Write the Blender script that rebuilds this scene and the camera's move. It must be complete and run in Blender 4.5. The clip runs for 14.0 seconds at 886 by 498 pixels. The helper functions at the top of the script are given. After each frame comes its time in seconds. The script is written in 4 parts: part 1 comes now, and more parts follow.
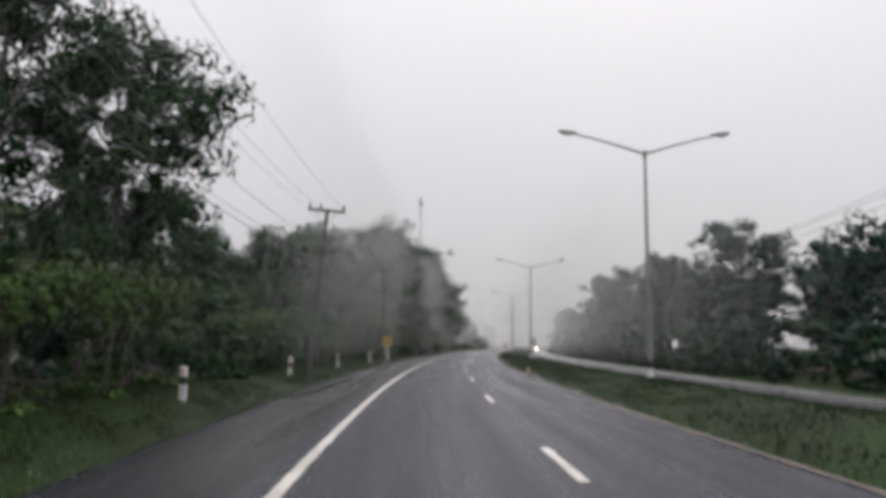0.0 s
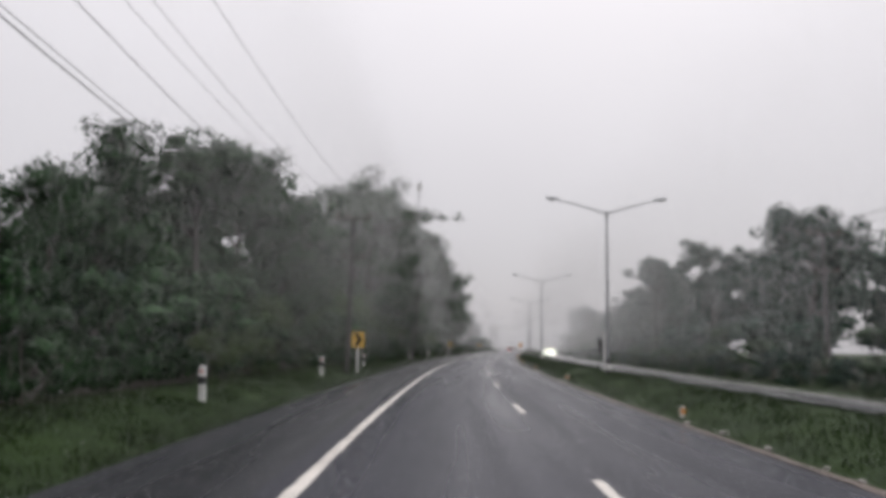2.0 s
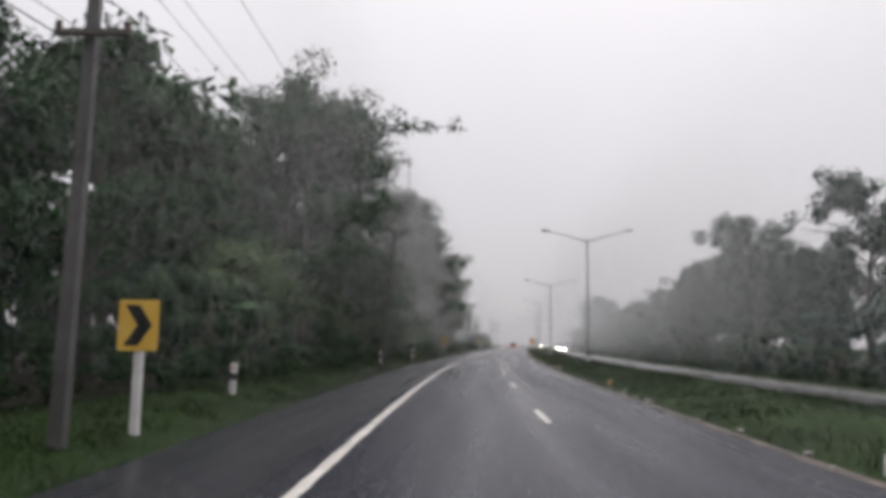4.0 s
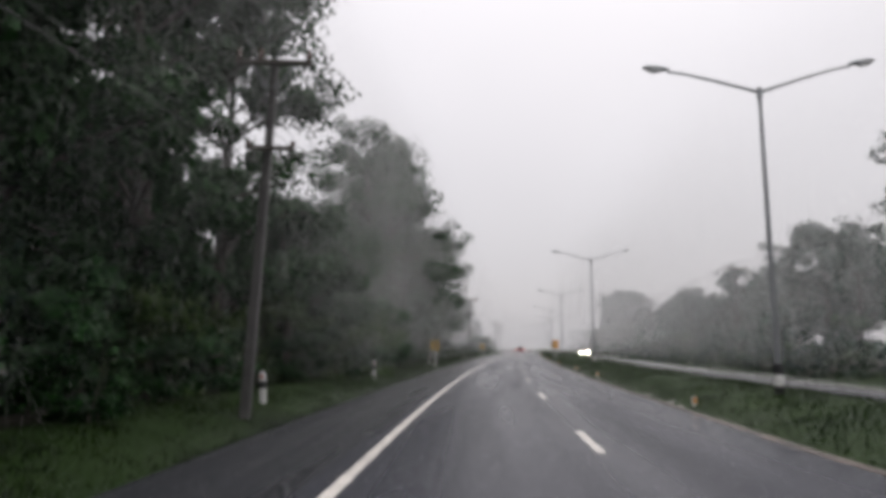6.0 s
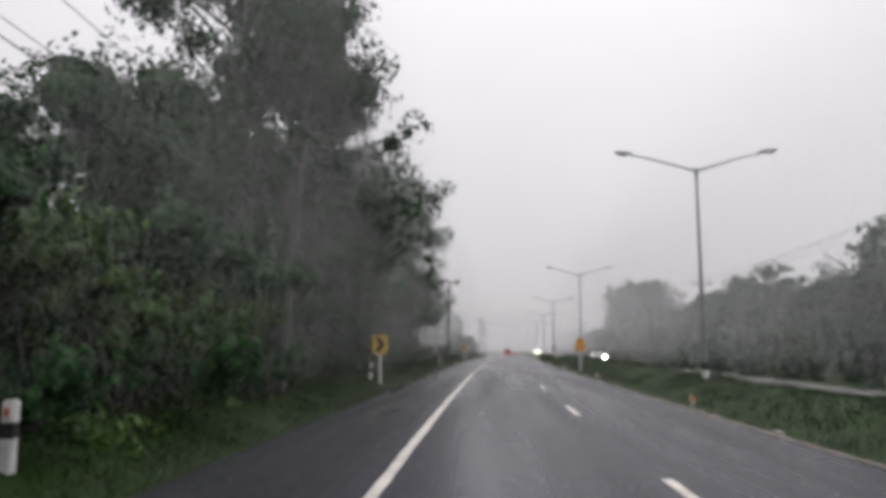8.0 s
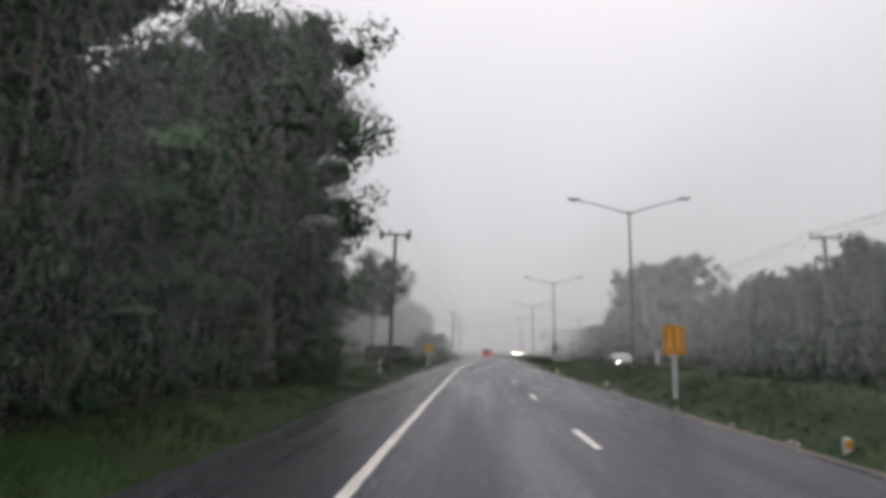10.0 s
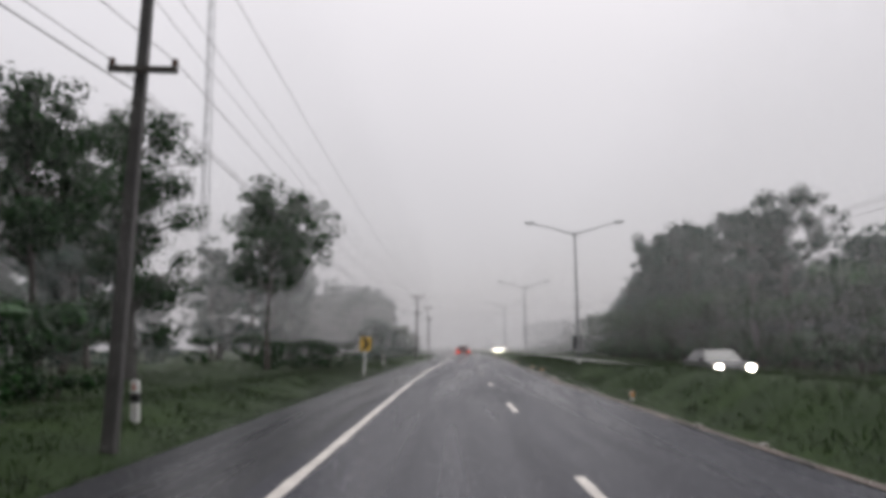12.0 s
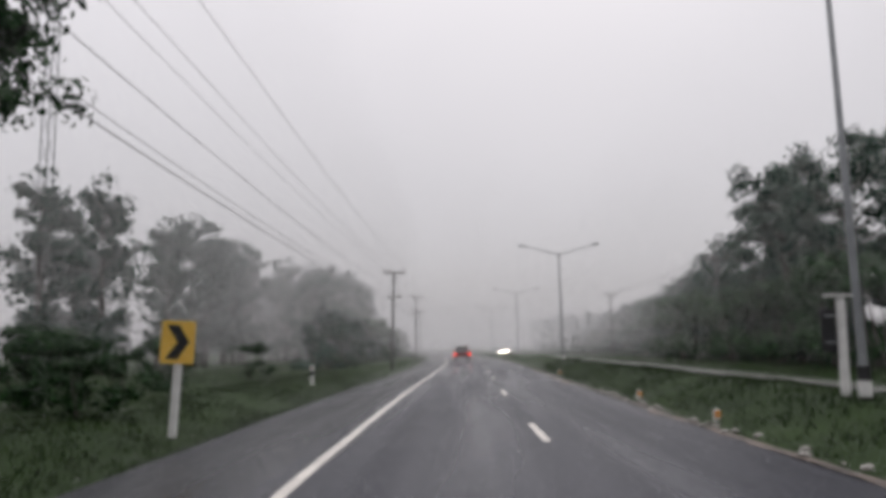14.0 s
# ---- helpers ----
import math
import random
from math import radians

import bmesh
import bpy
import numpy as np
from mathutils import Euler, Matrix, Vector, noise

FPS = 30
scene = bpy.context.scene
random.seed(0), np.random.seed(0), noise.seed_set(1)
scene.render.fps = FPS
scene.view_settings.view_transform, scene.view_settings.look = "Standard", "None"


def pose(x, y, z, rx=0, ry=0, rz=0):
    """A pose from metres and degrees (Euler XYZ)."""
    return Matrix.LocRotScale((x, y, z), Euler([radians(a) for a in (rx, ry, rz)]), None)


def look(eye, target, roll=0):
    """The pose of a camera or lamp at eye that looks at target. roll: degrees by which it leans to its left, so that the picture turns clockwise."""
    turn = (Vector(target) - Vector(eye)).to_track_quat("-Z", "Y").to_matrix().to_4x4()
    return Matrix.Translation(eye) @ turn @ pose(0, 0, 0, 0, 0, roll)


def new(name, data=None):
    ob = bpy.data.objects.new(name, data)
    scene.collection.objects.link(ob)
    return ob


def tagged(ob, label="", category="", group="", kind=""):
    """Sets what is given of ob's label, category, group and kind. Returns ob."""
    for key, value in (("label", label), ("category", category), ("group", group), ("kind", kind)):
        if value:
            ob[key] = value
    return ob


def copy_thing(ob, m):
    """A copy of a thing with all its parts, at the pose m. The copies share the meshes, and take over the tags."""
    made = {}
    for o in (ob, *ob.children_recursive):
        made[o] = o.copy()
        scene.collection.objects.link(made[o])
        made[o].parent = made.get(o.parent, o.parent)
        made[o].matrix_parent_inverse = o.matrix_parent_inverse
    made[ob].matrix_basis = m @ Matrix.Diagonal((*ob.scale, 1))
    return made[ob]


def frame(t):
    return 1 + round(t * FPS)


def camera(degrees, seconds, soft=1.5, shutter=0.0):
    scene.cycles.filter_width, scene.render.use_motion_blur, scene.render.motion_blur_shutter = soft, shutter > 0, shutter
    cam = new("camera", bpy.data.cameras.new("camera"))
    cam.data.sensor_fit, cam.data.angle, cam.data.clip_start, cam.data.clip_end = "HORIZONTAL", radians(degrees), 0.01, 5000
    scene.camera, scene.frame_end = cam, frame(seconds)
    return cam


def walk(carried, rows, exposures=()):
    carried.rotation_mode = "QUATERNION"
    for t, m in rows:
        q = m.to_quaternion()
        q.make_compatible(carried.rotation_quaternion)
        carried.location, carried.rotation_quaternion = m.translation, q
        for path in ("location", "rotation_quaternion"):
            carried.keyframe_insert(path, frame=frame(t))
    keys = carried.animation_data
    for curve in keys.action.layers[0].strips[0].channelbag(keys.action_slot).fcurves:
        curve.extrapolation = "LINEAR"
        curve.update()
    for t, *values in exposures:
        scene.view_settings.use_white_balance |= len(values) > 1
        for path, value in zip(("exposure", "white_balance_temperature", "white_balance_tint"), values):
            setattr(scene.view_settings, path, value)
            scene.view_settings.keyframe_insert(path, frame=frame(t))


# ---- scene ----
FOV = 62.08
cam = camera(FOV, 14.0, soft=5.0)
# seconds, x, y, z, pitch, roll, heading (degrees)
PATH = [
    (0.0, -0.026, 15.882, 1.604, 7.38, 0.61, 3.72),
    (0.5, 0.231, 22.438, 1.604, 7.54, 0.37, 3.64),
    (1.0, 0.425, 29.032, 1.604, 7.44, 0.71, 3.75),
    (1.5, 0.821, 35.707, 1.604, 7.28, 1.07, 3.65),
    (2.0, 1.171, 42.474, 1.604, 7.47, 1.08, 3.82),
    (2.5, 1.646, 49.198, 1.604, 7.37, 1.00, 3.84),
    (3.3, 2.533, 59.903, 1.604, 7.27, 0.87, 4.00),
    (4.1, 3.558, 70.614, 1.604, 7.24, 0.70, 4.24),
    (5.0, 4.858, 82.906, 1.604, 7.31, 0.36, 4.31),
    (5.5, 5.646, 89.893, 1.604, 7.41, 0.09, 4.24),
    (6.0, 6.371, 96.926, 1.604, 7.66, -0.48, 4.34),
    (6.5, 7.000, 104.172, 1.604, 7.69, -0.33, 4.85),
    (7.0, 7.827, 111.483, 1.604, 7.82, 0.00, 5.00),
    (7.5, 8.758, 118.639, 1.604, 7.78, 0.06, 5.51),
    (8.0, 9.814, 125.704, 1.604, 7.76, 0.07, 5.75),
    (8.8, 11.687, 137.399, 1.604, 7.79, 0.10, 6.36),
    (9.6, 13.758, 149.422, 1.604, 7.84, 0.11, 7.18),
    (10.5, 16.243, 162.861, 1.604, 7.74, -0.09, 8.20),
    (11.0, 17.672, 170.191, 1.604, 7.56, -0.34, 8.83),
    (11.5, 19.125, 177.564, 1.604, 7.52, -0.59, 9.23),
    (12.0, 20.552, 184.976, 1.604, 7.57, -0.55, 9.56),
    (12.5, 21.963, 192.313, 1.604, 7.61, -0.72, 9.72),
    (13.0, 23.304, 199.527, 1.604, 7.61, -0.86, 9.96),
    (13.5, 24.608, 206.806, 1.604, 7.54, -1.15, 9.88),
    (14.0, 25.876, 214.122, 1.604, 7.64, -1.21, 9.93),
]
walk(cam, [(t, pose(x, y, z, 90 + p, 0, -h) @ pose(0, 0, 0, 0, 0, r)) for t, x, y, z, p, r, h in PATH], [(0.0, 0.06), (2.7, 0.06), (5.2, 0.15), (7.6, 0.14), (10.5, 0.04), (12.0, -0.03), (14.0, -0.08)])

# ---- the line of the road: curvature in 1/km every 40 m, from 40 m behind the start ----
KAPPA = [1.22, 1.26, 1.52, 0.90, 1.08, 0.28, 0.13, 0.99, -1.00, -0.94, -0.80, -0.70, -0.63, -0.58, -0.56]
STEP = 1.0
RS = np.arange(-40.0, 1500.0, STEP)
_k = np.interp(RS, -40.0 + 40.0 * np.arange(len(KAPPA)), KAPPA) * 1e-3
_k[RS > 480] = 0.0
RTH = np.cumsum(_k) * STEP
RTH = RTH - RTH[40]
RX, RY = np.cumsum(np.sin(RTH)) * STEP, np.cumsum(np.cos(RTH)) * STEP
RX, RY = RX - RX[40], RY - RY[40]


def on(s, lat):
    """World x, y of a place s metres along the road and lat metres to its right."""
    th = np.interp(s, RS, RTH)
    # straight on beyond both ends
    under = np.minimum(s - RS[0], 0.0)
    return (np.interp(s, RS, RX) + lat * np.cos(th) + under * np.sin(th),
            np.interp(s, RS, RY) - lat * np.sin(th) + under * np.cos(th))


def spot(s, lat, z=0.0, turn=0.0, scale=1.0, tilt=0.0):
    """The pose of a thing beside the road: its own y points along the road."""
    x, y = on(s, lat)
    th = math.degrees(float(np.interp(s, RS, RTH)))
    m = pose(float(x), float(y), z, 0, tilt, turn - th)
    return m @ Matrix.Diagonal((scale, scale, scale, 1.0))


def smooth(a, b, v):
    u = np.clip((v - a) / (b - a), 0, 1)
    return u * u * (3 - 2 * u)


def ground_z(lat):
    """Height of the soil across the road's line."""
    lat = np.asarray(lat, float)
    z = np.full(lat.shape, -0.06)
    z = z + 0.40 * smooth(-4.3, -7.0, lat) + 0.15 * smooth(-8.0, -16.0, lat)
    z = z + 0.22 * smooth(5.15, 5.7, lat) + 0.28 * smooth(5.6, 7.2, lat) - 0.62 * smooth(7.9, 11.1, lat)
    z = z + 0.40 * smooth(15.0, 19.0, lat)
    return z


# ---- daylight: a heavy overcast sky ----
world = bpy.data.worlds.new("overcast_sky")
scene.world = world
world.use_nodes = True
wn = world.node_tree
wn.nodes.clear()
w_out = wn.nodes.new("ShaderNodeOutputWorld")
w_bg = wn.nodes.new("ShaderNodeBackground")
w_sky = wn.nodes.new("ShaderNodeTexSky")
w_sky.sky_type = "NISHITA"
w_sky.sun_disc = False
w_sky.sun_elevation, w_sky.sun_rotation = radians(52), radians(20)
w_sky.dust_density = 4.0
w_co = wn.nodes.new("ShaderNodeTexCoord")
w_sep = wn.nodes.new("ShaderNodeSeparateXYZ")
w_ramp = wn.nodes.new("ShaderNodeValToRGB")
w_ramp.color_ramp.elements[0].position, w_ramp.color_ramp.elements[0].color = 0.0, (0.50, 0.485, 0.51, 1)
w_ramp.color_ramp.elements[1].position, w_ramp.color_ramp.elements[1].color = 1.0, (1.75, 1.70, 1.77, 1)
for at, c in ((0.18, (0.68, 0.66, 0.69, 1)), (0.44, (0.90, 0.87, 0.91, 1))):
    e = w_ramp.color_ramp.elements.new(at)
    e.color = c
w_noise = wn.nodes.new("ShaderNodeTexNoise")
w_noise.inputs["Scale"].default_value = 2.2
w_noise.inputs["Detail"].default_value = 3.0
w_gain = wn.nodes.new("ShaderNodeMapRange")
w_gain.inputs["To Min"].default_value, w_gain.inputs["To Max"].default_value = 0.93, 1.07
w_mul = wn.nodes.new("ShaderNodeVectorMath")
w_mul.operation = "SCALE"
w_skyk = wn.nodes.new("ShaderNodeVectorMath")
w_skyk.operation = "SCALE"
w_skyk.inputs["Scale"].default_value = 0.08
w_mix = wn.nodes.new("ShaderNodeMix")
w_mix.data_type = "RGBA"
w_mix.inputs["Factor"].default_value = 0.92
for a, b in ((w_co.outputs["Generated"], w_sep.inputs[0]), (w_sep.outputs["Z"], w_ramp.inputs[0]), (w_co.outputs["Generated"], w_noise.inputs["Vector"]),
             (w_noise.outputs["Fac"], w_gain.inputs["Value"]), (w_ramp.outputs["Color"], w_mul.inputs[0]), (w_gain.outputs["Result"], w_mul.inputs["Scale"]),
             (w_sky.outputs["Color"], w_skyk.inputs[0]), (w_skyk.outputs["Vector"], w_mix.inputs["A"]), (w_mul.outputs["Vector"], w_mix.inputs["B"]),
             (w_mix.outputs["Result"], w_bg.inputs["Color"]), (w_bg.outputs["Background"], w_out.inputs["Surface"])):
    wn.links.new(a, b)
w_bg.inputs["Strength"].default_value = 1.0

sun = new("sun", bpy.data.lights.new("sun", "SUN"))
sun.data.energy, sun.data.angle, sun.data.color = 1.0, radians(40), (1.0, 0.98, 0.95)
sun.matrix_world = look((0, 0, 60), (-12, -30, 0))


# ---- materials ----
def material(name, rough=0.6, metal=0.0):
    m = bpy.data.materials.new(name)
    m.use_nodes = True
    b = m.node_tree.nodes["Principled BSDF"]
    b.inputs["Roughness"].default_value, b.inputs["Metallic"].default_value = rough, metal
    return m, m.node_tree, b


def node(nt, kind, **values):
    n = nt.nodes.new(kind)
    for k, v in values.items():
        n.inputs[k.replace("_", " ")].default_value = v
    return n


def surface(name, c1, c2, rough=0.6, metal=0.0, scale=6.0, fine=60.0, bump=0.15, rough2=None, per="", dist=0.01):
    """A two-scale surface: colour between c1 and c2 by broad and fine noise, optionally varied per piece or per object."""
    m, nt, b = material(name, rough, metal)
    co = nt.nodes.new("ShaderNodeTexCoord")
    n1, n2 = node(nt, "ShaderNodeTexNoise", Scale=scale, Detail=4.0), node(nt, "ShaderNodeTexNoise", Scale=fine, Detail=3.0)
    for n in (n1, n2):
        nt.links.new(co.outputs["Object"], n.inputs["Vector"])
    add = nt.nodes.new("ShaderNodeMath")
    add.operation = "MULTIPLY_ADD"
    add.inputs[1].default_value, add.inputs[2].default_value = 0.45, -0.22
    nt.links.new(n2.outputs["Fac"], add.inputs[0])
    fac = nt.nodes.new("ShaderNodeMath")
    fac.operation = "ADD"
    fac.use_clamp = True
    nt.links.new(n1.outputs["Fac"], fac.inputs[0])
    nt.links.new(add.outputs[0], fac.inputs[1])
    last = fac
    if per:
        src = nt.nodes.new("ShaderNodeNewGeometry" if per == "island" else "ShaderNodeObjectInfo")
        k = nt.nodes.new("ShaderNodeMath")
        k.operation = "MULTIPLY_ADD"
        k.inputs[1].default_value, k.inputs[2].default_value = 0.36, -0.18
        nt.links.new(src.outputs["Random Per Island" if per == "island" else "Random"], k.inputs[0])
        last = nt.nodes.new("ShaderNodeMath")
        last.operation = "ADD"
        last.use_clamp = True
        nt.links.new(fac.outputs[0], last.inputs[0])
        nt.links.new(k.outputs[0], last.inputs[1])
    ramp = nt.nodes.new("ShaderNodeValToRGB")
    ramp.color_ramp.elements[0].position, ramp.color_ramp.elements[1].position = 0.22, 0.78
    ramp.color_ramp.elements[0].color, ramp.color_ramp.elements[1].color = (*c1, 1), (*c2, 1)
    nt.links.new(last.outputs[0], ramp.inputs[0])
    nt.links.new(ramp.outputs[0], b.inputs["Base Color"])
    if rough2 is not None:
        mr = node(nt, "ShaderNodeMapRange", To_Min=rough, To_Max=rough2)
        nt.links.new(fac.outputs[0], mr.inputs["Value"])
        nt.links.new(mr.outputs[0], b.inputs["Roughness"])
    if bump:
        bp = node(nt, "ShaderNodeBump", Strength=bump, Distance=dist)
        nt.links.new(n2.outputs["Fac"], bp.inputs["Height"])
        nt.links.new(bp.outputs[0], b.inputs["Normal"])
    return m


def wet_road(name, c1, c2, streak=1.0):
    """Wet asphalt: grain, long dark wheel tracks and a broken film of water, laid out along the road by its UV."""
    m, nt, b = material(name)
    uv = nt.nodes.new("ShaderNodeUVMap")
    uv.uv_map = "along"
    st = nt.nodes.new("ShaderNodeMapping")
    st.inputs["Scale"].default_value = (1.1, 0.05, 1.0)
    nt.links.new(uv.outputs[0], st.inputs[0])
    long = node(nt, "ShaderNodeTexNoise", Scale=1.0, Detail=1.5)
    nt.links.new(st.outputs[0], long.inputs["Vector"])
    film = node(nt, "ShaderNodeTexNoise", Scale=0.7, Detail=1.5, Roughness=0.4)
    nt.links.new(st.outputs[0], film.inputs["Vector"])
    grain = node(nt, "ShaderNodeTexNoise", Scale=45.0, Detail=3.0)
    drops = node(nt, "ShaderNodeTexVoronoi", Scale=7.0)
    for n in (grain, drops):
        nt.links.new(uv.outputs[0], n.inputs["Vector"])
    mixf = nt.nodes.new("ShaderNodeMath")
    mixf.operation = "MULTIPLY_ADD"
    mixf.inputs[1].default_value = 0.5
    nt.links.new(grain.outputs["Fac"], mixf.inputs[0])
    half = nt.nodes.new("ShaderNodeMath")
    half.operation = "MULTIPLY"
    half.inputs[1].default_value = 0.5
    nt.links.new(long.outputs["Fac"], half.inputs[0])
    nt.links.new(half.outputs[0], mixf.inputs[2])
    ramp = nt.nodes.new("ShaderNodeValToRGB")
    ramp.color_ramp.elements[0].position, ramp.color_ramp.elements[1].position = 0.3, 0.7
    ramp.color_ramp.elements[0].color, ramp.color_ramp.elements[1].color = (*c1, 1), (*c2, 1)
    nt.links.new(mixf.outputs[0], ramp.inputs[0])
    nt.links.new(ramp.outputs[0], b.inputs["Base Color"])
    wet = nt.nodes.new("ShaderNodeMath")
    wet.operation = "MULTIPLY"
    nt.links.new(film.outputs["Fac"], wet.inputs[0])
    nt.links.new(long.outputs["Fac"], wet.inputs[1])
    mr = node(nt, "ShaderNodeMapRange", From_Min=0.14, From_Max=0.38, To_Min=0.38, To_Max=0.20)
    nt.links.new(wet.outputs[0], mr.inputs["Value"])
    nt.links.new(mr.outputs[0], b.inputs["Roughness"])
    b.inputs["IOR"].default_value = 1.32
    sub = nt.nodes.new("ShaderNodeMath")
    sub.operation = "MULTIPLY_ADD"
    sub.inputs[1].default_value = 0.25
    nt.links.new(drops.outputs["Distance"], sub.inputs[0])
    nt.links.new(grain.outputs["Fac"], sub.inputs[2])
    bp = node(nt, "ShaderNodeBump", Strength=0.22, Distance=0.012)
    nt.links.new(sub.outputs[0], bp.inputs["Height"])
    nt.links.new(bp.outputs[0], b.inputs["Normal"])
    # the stones' tops stand out of the water film, dull between the shining parts
    dull = node(nt, "ShaderNodeBsdfDiffuse", Roughness=0.8)
    nt.links.new(ramp.outputs[0], dull.inputs["Color"])
    cover = node(nt, "ShaderNodeMapRange", From_Min=0.12, From_Max=0.40, To_Min=0.68, To_Max=0.78)
    cover.label = "cover"
    nt.links.new(wet.outputs[0], cover.inputs["Value"])
    both = nt.nodes.new("ShaderNodeMixShader")
    nt.links.new(cover.outputs[0], both.inputs[0])
    nt.links.new(dull.outputs[0], both.inputs[1])
    nt.links.new(b.outputs[0], both.inputs[2])
    nt.links.new(both.outputs[0], nt.nodes["Material Output"].inputs["Surface"])
    return m


def film(m, low, high):
    """Sets the gloss range of a wet road."""
    for n in m.node_tree.nodes:
        if n.bl_idname == "ShaderNodeMapRange" and n.label != "cover":
            n.inputs["To Min"].default_value, n.inputs["To Max"].default_value = high, low
    return m


def rain_haze_material():
    """Haze slivers: normals fixed upward to take the sky's light whichever way they turn."""
    m = bpy.data.materials.new("rain_haze_slivers")
    m.use_nodes = True
    nt = m.node_tree
    nt.nodes.clear()
    out = nt.nodes.new("ShaderNodeOutputMaterial")
    up = nt.nodes.new("ShaderNodeCombineXYZ")
    up.inputs[2].default_value = 1.0
    dif = node(nt, "ShaderNodeBsdfDiffuse", Color=(0.96, 0.955, 0.97, 1))
    tra = node(nt, "ShaderNodeBsdfTranslucent", Color=(0.96, 0.955, 0.97, 1))
    down = nt.nodes.new("ShaderNodeCombineXYZ")
    down.inputs[2].default_value = -1.0
    nt.links.new(up.outputs[0], dif.inputs["Normal"])
    nt.links.new(down.outputs[0], tra.inputs["Normal"])
    mix = node(nt, "ShaderNodeMixShader", Fac=0.5)
    nt.links.new(dif.outputs[0], mix.inputs[1])
    nt.links.new(tra.outputs[0], mix.inputs[2])
    nt.links.new(mix.outputs[0], out.inputs["Surface"])
    return m


def glowing(name, colour, strength):
    m, nt, b = material(name, 0.2)
    b.inputs["Base Color"].default_value = (*colour, 1)
    b.inputs["Emission Color"].default_value = (*colour, 1)
    b.inputs["Emission Strength"].default_value = strength
    return m


M_ROAD = wet_road("wet_asphalt", (0.016, 0.017, 0.024), (0.040, 0.041, 0.053))
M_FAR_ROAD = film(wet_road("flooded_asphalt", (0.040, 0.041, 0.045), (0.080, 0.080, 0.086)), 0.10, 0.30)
M_SHOULDER = wet_road("wet_shoulder_asphalt", (0.014, 0.015, 0.018), (0.034, 0.035, 0.040))
film(M_SHOULDER, 0.20, 0.42)
for n in M_SHOULDER.node_tree.nodes:
    if n.bl_idname == "ShaderNodeBump":
        n.inputs["Strength"].default_value = 0.14
M_PAINT = surface("worn_road_paint", (0.34, 0.315, 0.29), (0.66, 0.62, 0.57), 0.35, scale=1.3, fine=30, bump=0.1, rough2=0.55)
M_STONE = surface("pale_wet_stone", (0.12, 0.11, 0.10), (0.30, 0.28, 0.26), 0.4, scale=5, fine=40, bump=0.3)
M_SOIL = surface("wet_red_soil", (0.024, 0.022, 0.021), (0.175, 0.138, 0.120), 0.5, scale=0.9, fine=14, bump=0.4, dist=0.03)
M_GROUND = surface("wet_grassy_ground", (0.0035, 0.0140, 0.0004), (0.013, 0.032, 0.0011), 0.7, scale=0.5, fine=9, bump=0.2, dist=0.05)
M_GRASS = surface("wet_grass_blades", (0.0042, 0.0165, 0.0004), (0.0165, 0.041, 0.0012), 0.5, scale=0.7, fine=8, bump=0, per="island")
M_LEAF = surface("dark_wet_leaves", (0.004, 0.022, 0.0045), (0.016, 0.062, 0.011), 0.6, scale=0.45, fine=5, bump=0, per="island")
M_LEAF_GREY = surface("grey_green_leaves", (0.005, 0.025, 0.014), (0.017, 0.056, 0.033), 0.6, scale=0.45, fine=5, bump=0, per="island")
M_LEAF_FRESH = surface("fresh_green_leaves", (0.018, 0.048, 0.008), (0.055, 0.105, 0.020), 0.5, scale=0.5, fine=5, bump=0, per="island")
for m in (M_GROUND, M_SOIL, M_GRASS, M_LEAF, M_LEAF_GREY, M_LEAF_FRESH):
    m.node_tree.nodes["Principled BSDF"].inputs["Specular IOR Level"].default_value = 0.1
# small leaves scatter the light softly, as a mass
for m in (M_LEAF, M_LEAF_GREY, M_LEAF_FRESH):
    geo = m.node_tree.nodes.new("ShaderNodeNewGeometry")
    soft = m.node_tree.nodes.new("ShaderNodeVectorMath")
    soft.operation = "MULTIPLY_ADD"
    soft.inputs[1].default_value, soft.inputs[2].default_value = (0.55, 0.55, 0.55), (0.0, 0.0, 0.45)
    m.node_tree.links.new(geo.outputs["Normal"], soft.inputs[0])
    cells = node(m.node_tree, "ShaderNodeTexVoronoi", Scale=5.5)
    co = m.node_tree.nodes.new("ShaderNodeTexCoord")
    m.node_tree.links.new(co.outputs["Object"], cells.inputs["Vector"])
    leafy = node(m.node_tree, "ShaderNodeBump", Strength=0.9, Distance=0.12)
    leafy.invert = True
    m.node_tree.links.new(cells.outputs["Distance"], leafy.inputs["Height"])
    m.node_tree.links.new(soft.outputs[0], leafy.inputs["Normal"])
    m.node_tree.links.new(leafy.outputs[0], m.node_tree.nodes["Principled BSDF"].inputs["Normal"])
    # leaf by leaf, lighter and darker
    ramp = [n for n in m.node_tree.nodes if n.bl_idname == "ShaderNodeValToRGB"][0]
    was = ramp.inputs[0].links[0].from_socket
    vary = m.node_tree.nodes.new("ShaderNodeMath")
    vary.operation = "MULTIPLY_ADD"
    vary.inputs[1].default_value = 0.55
    sub = m.node_tree.nodes.new("ShaderNodeMath")
    sub.operation = "ADD"
    sub.inputs[1].default_value = -0.27
    tint = m.node_tree.nodes.new("ShaderNodeSeparateColor")
    m.node_tree.links.new(cells.outputs["Color"], tint.inputs[0])
    m.node_tree.links.new(tint.outputs[0], vary.inputs[0])
    m.node_tree.links.new(was, sub.inputs[0])
    m.node_tree.links.new(sub.outputs[0], vary.inputs[2])
    m.node_tree.links.new(vary.outputs[0], ramp.inputs[0])
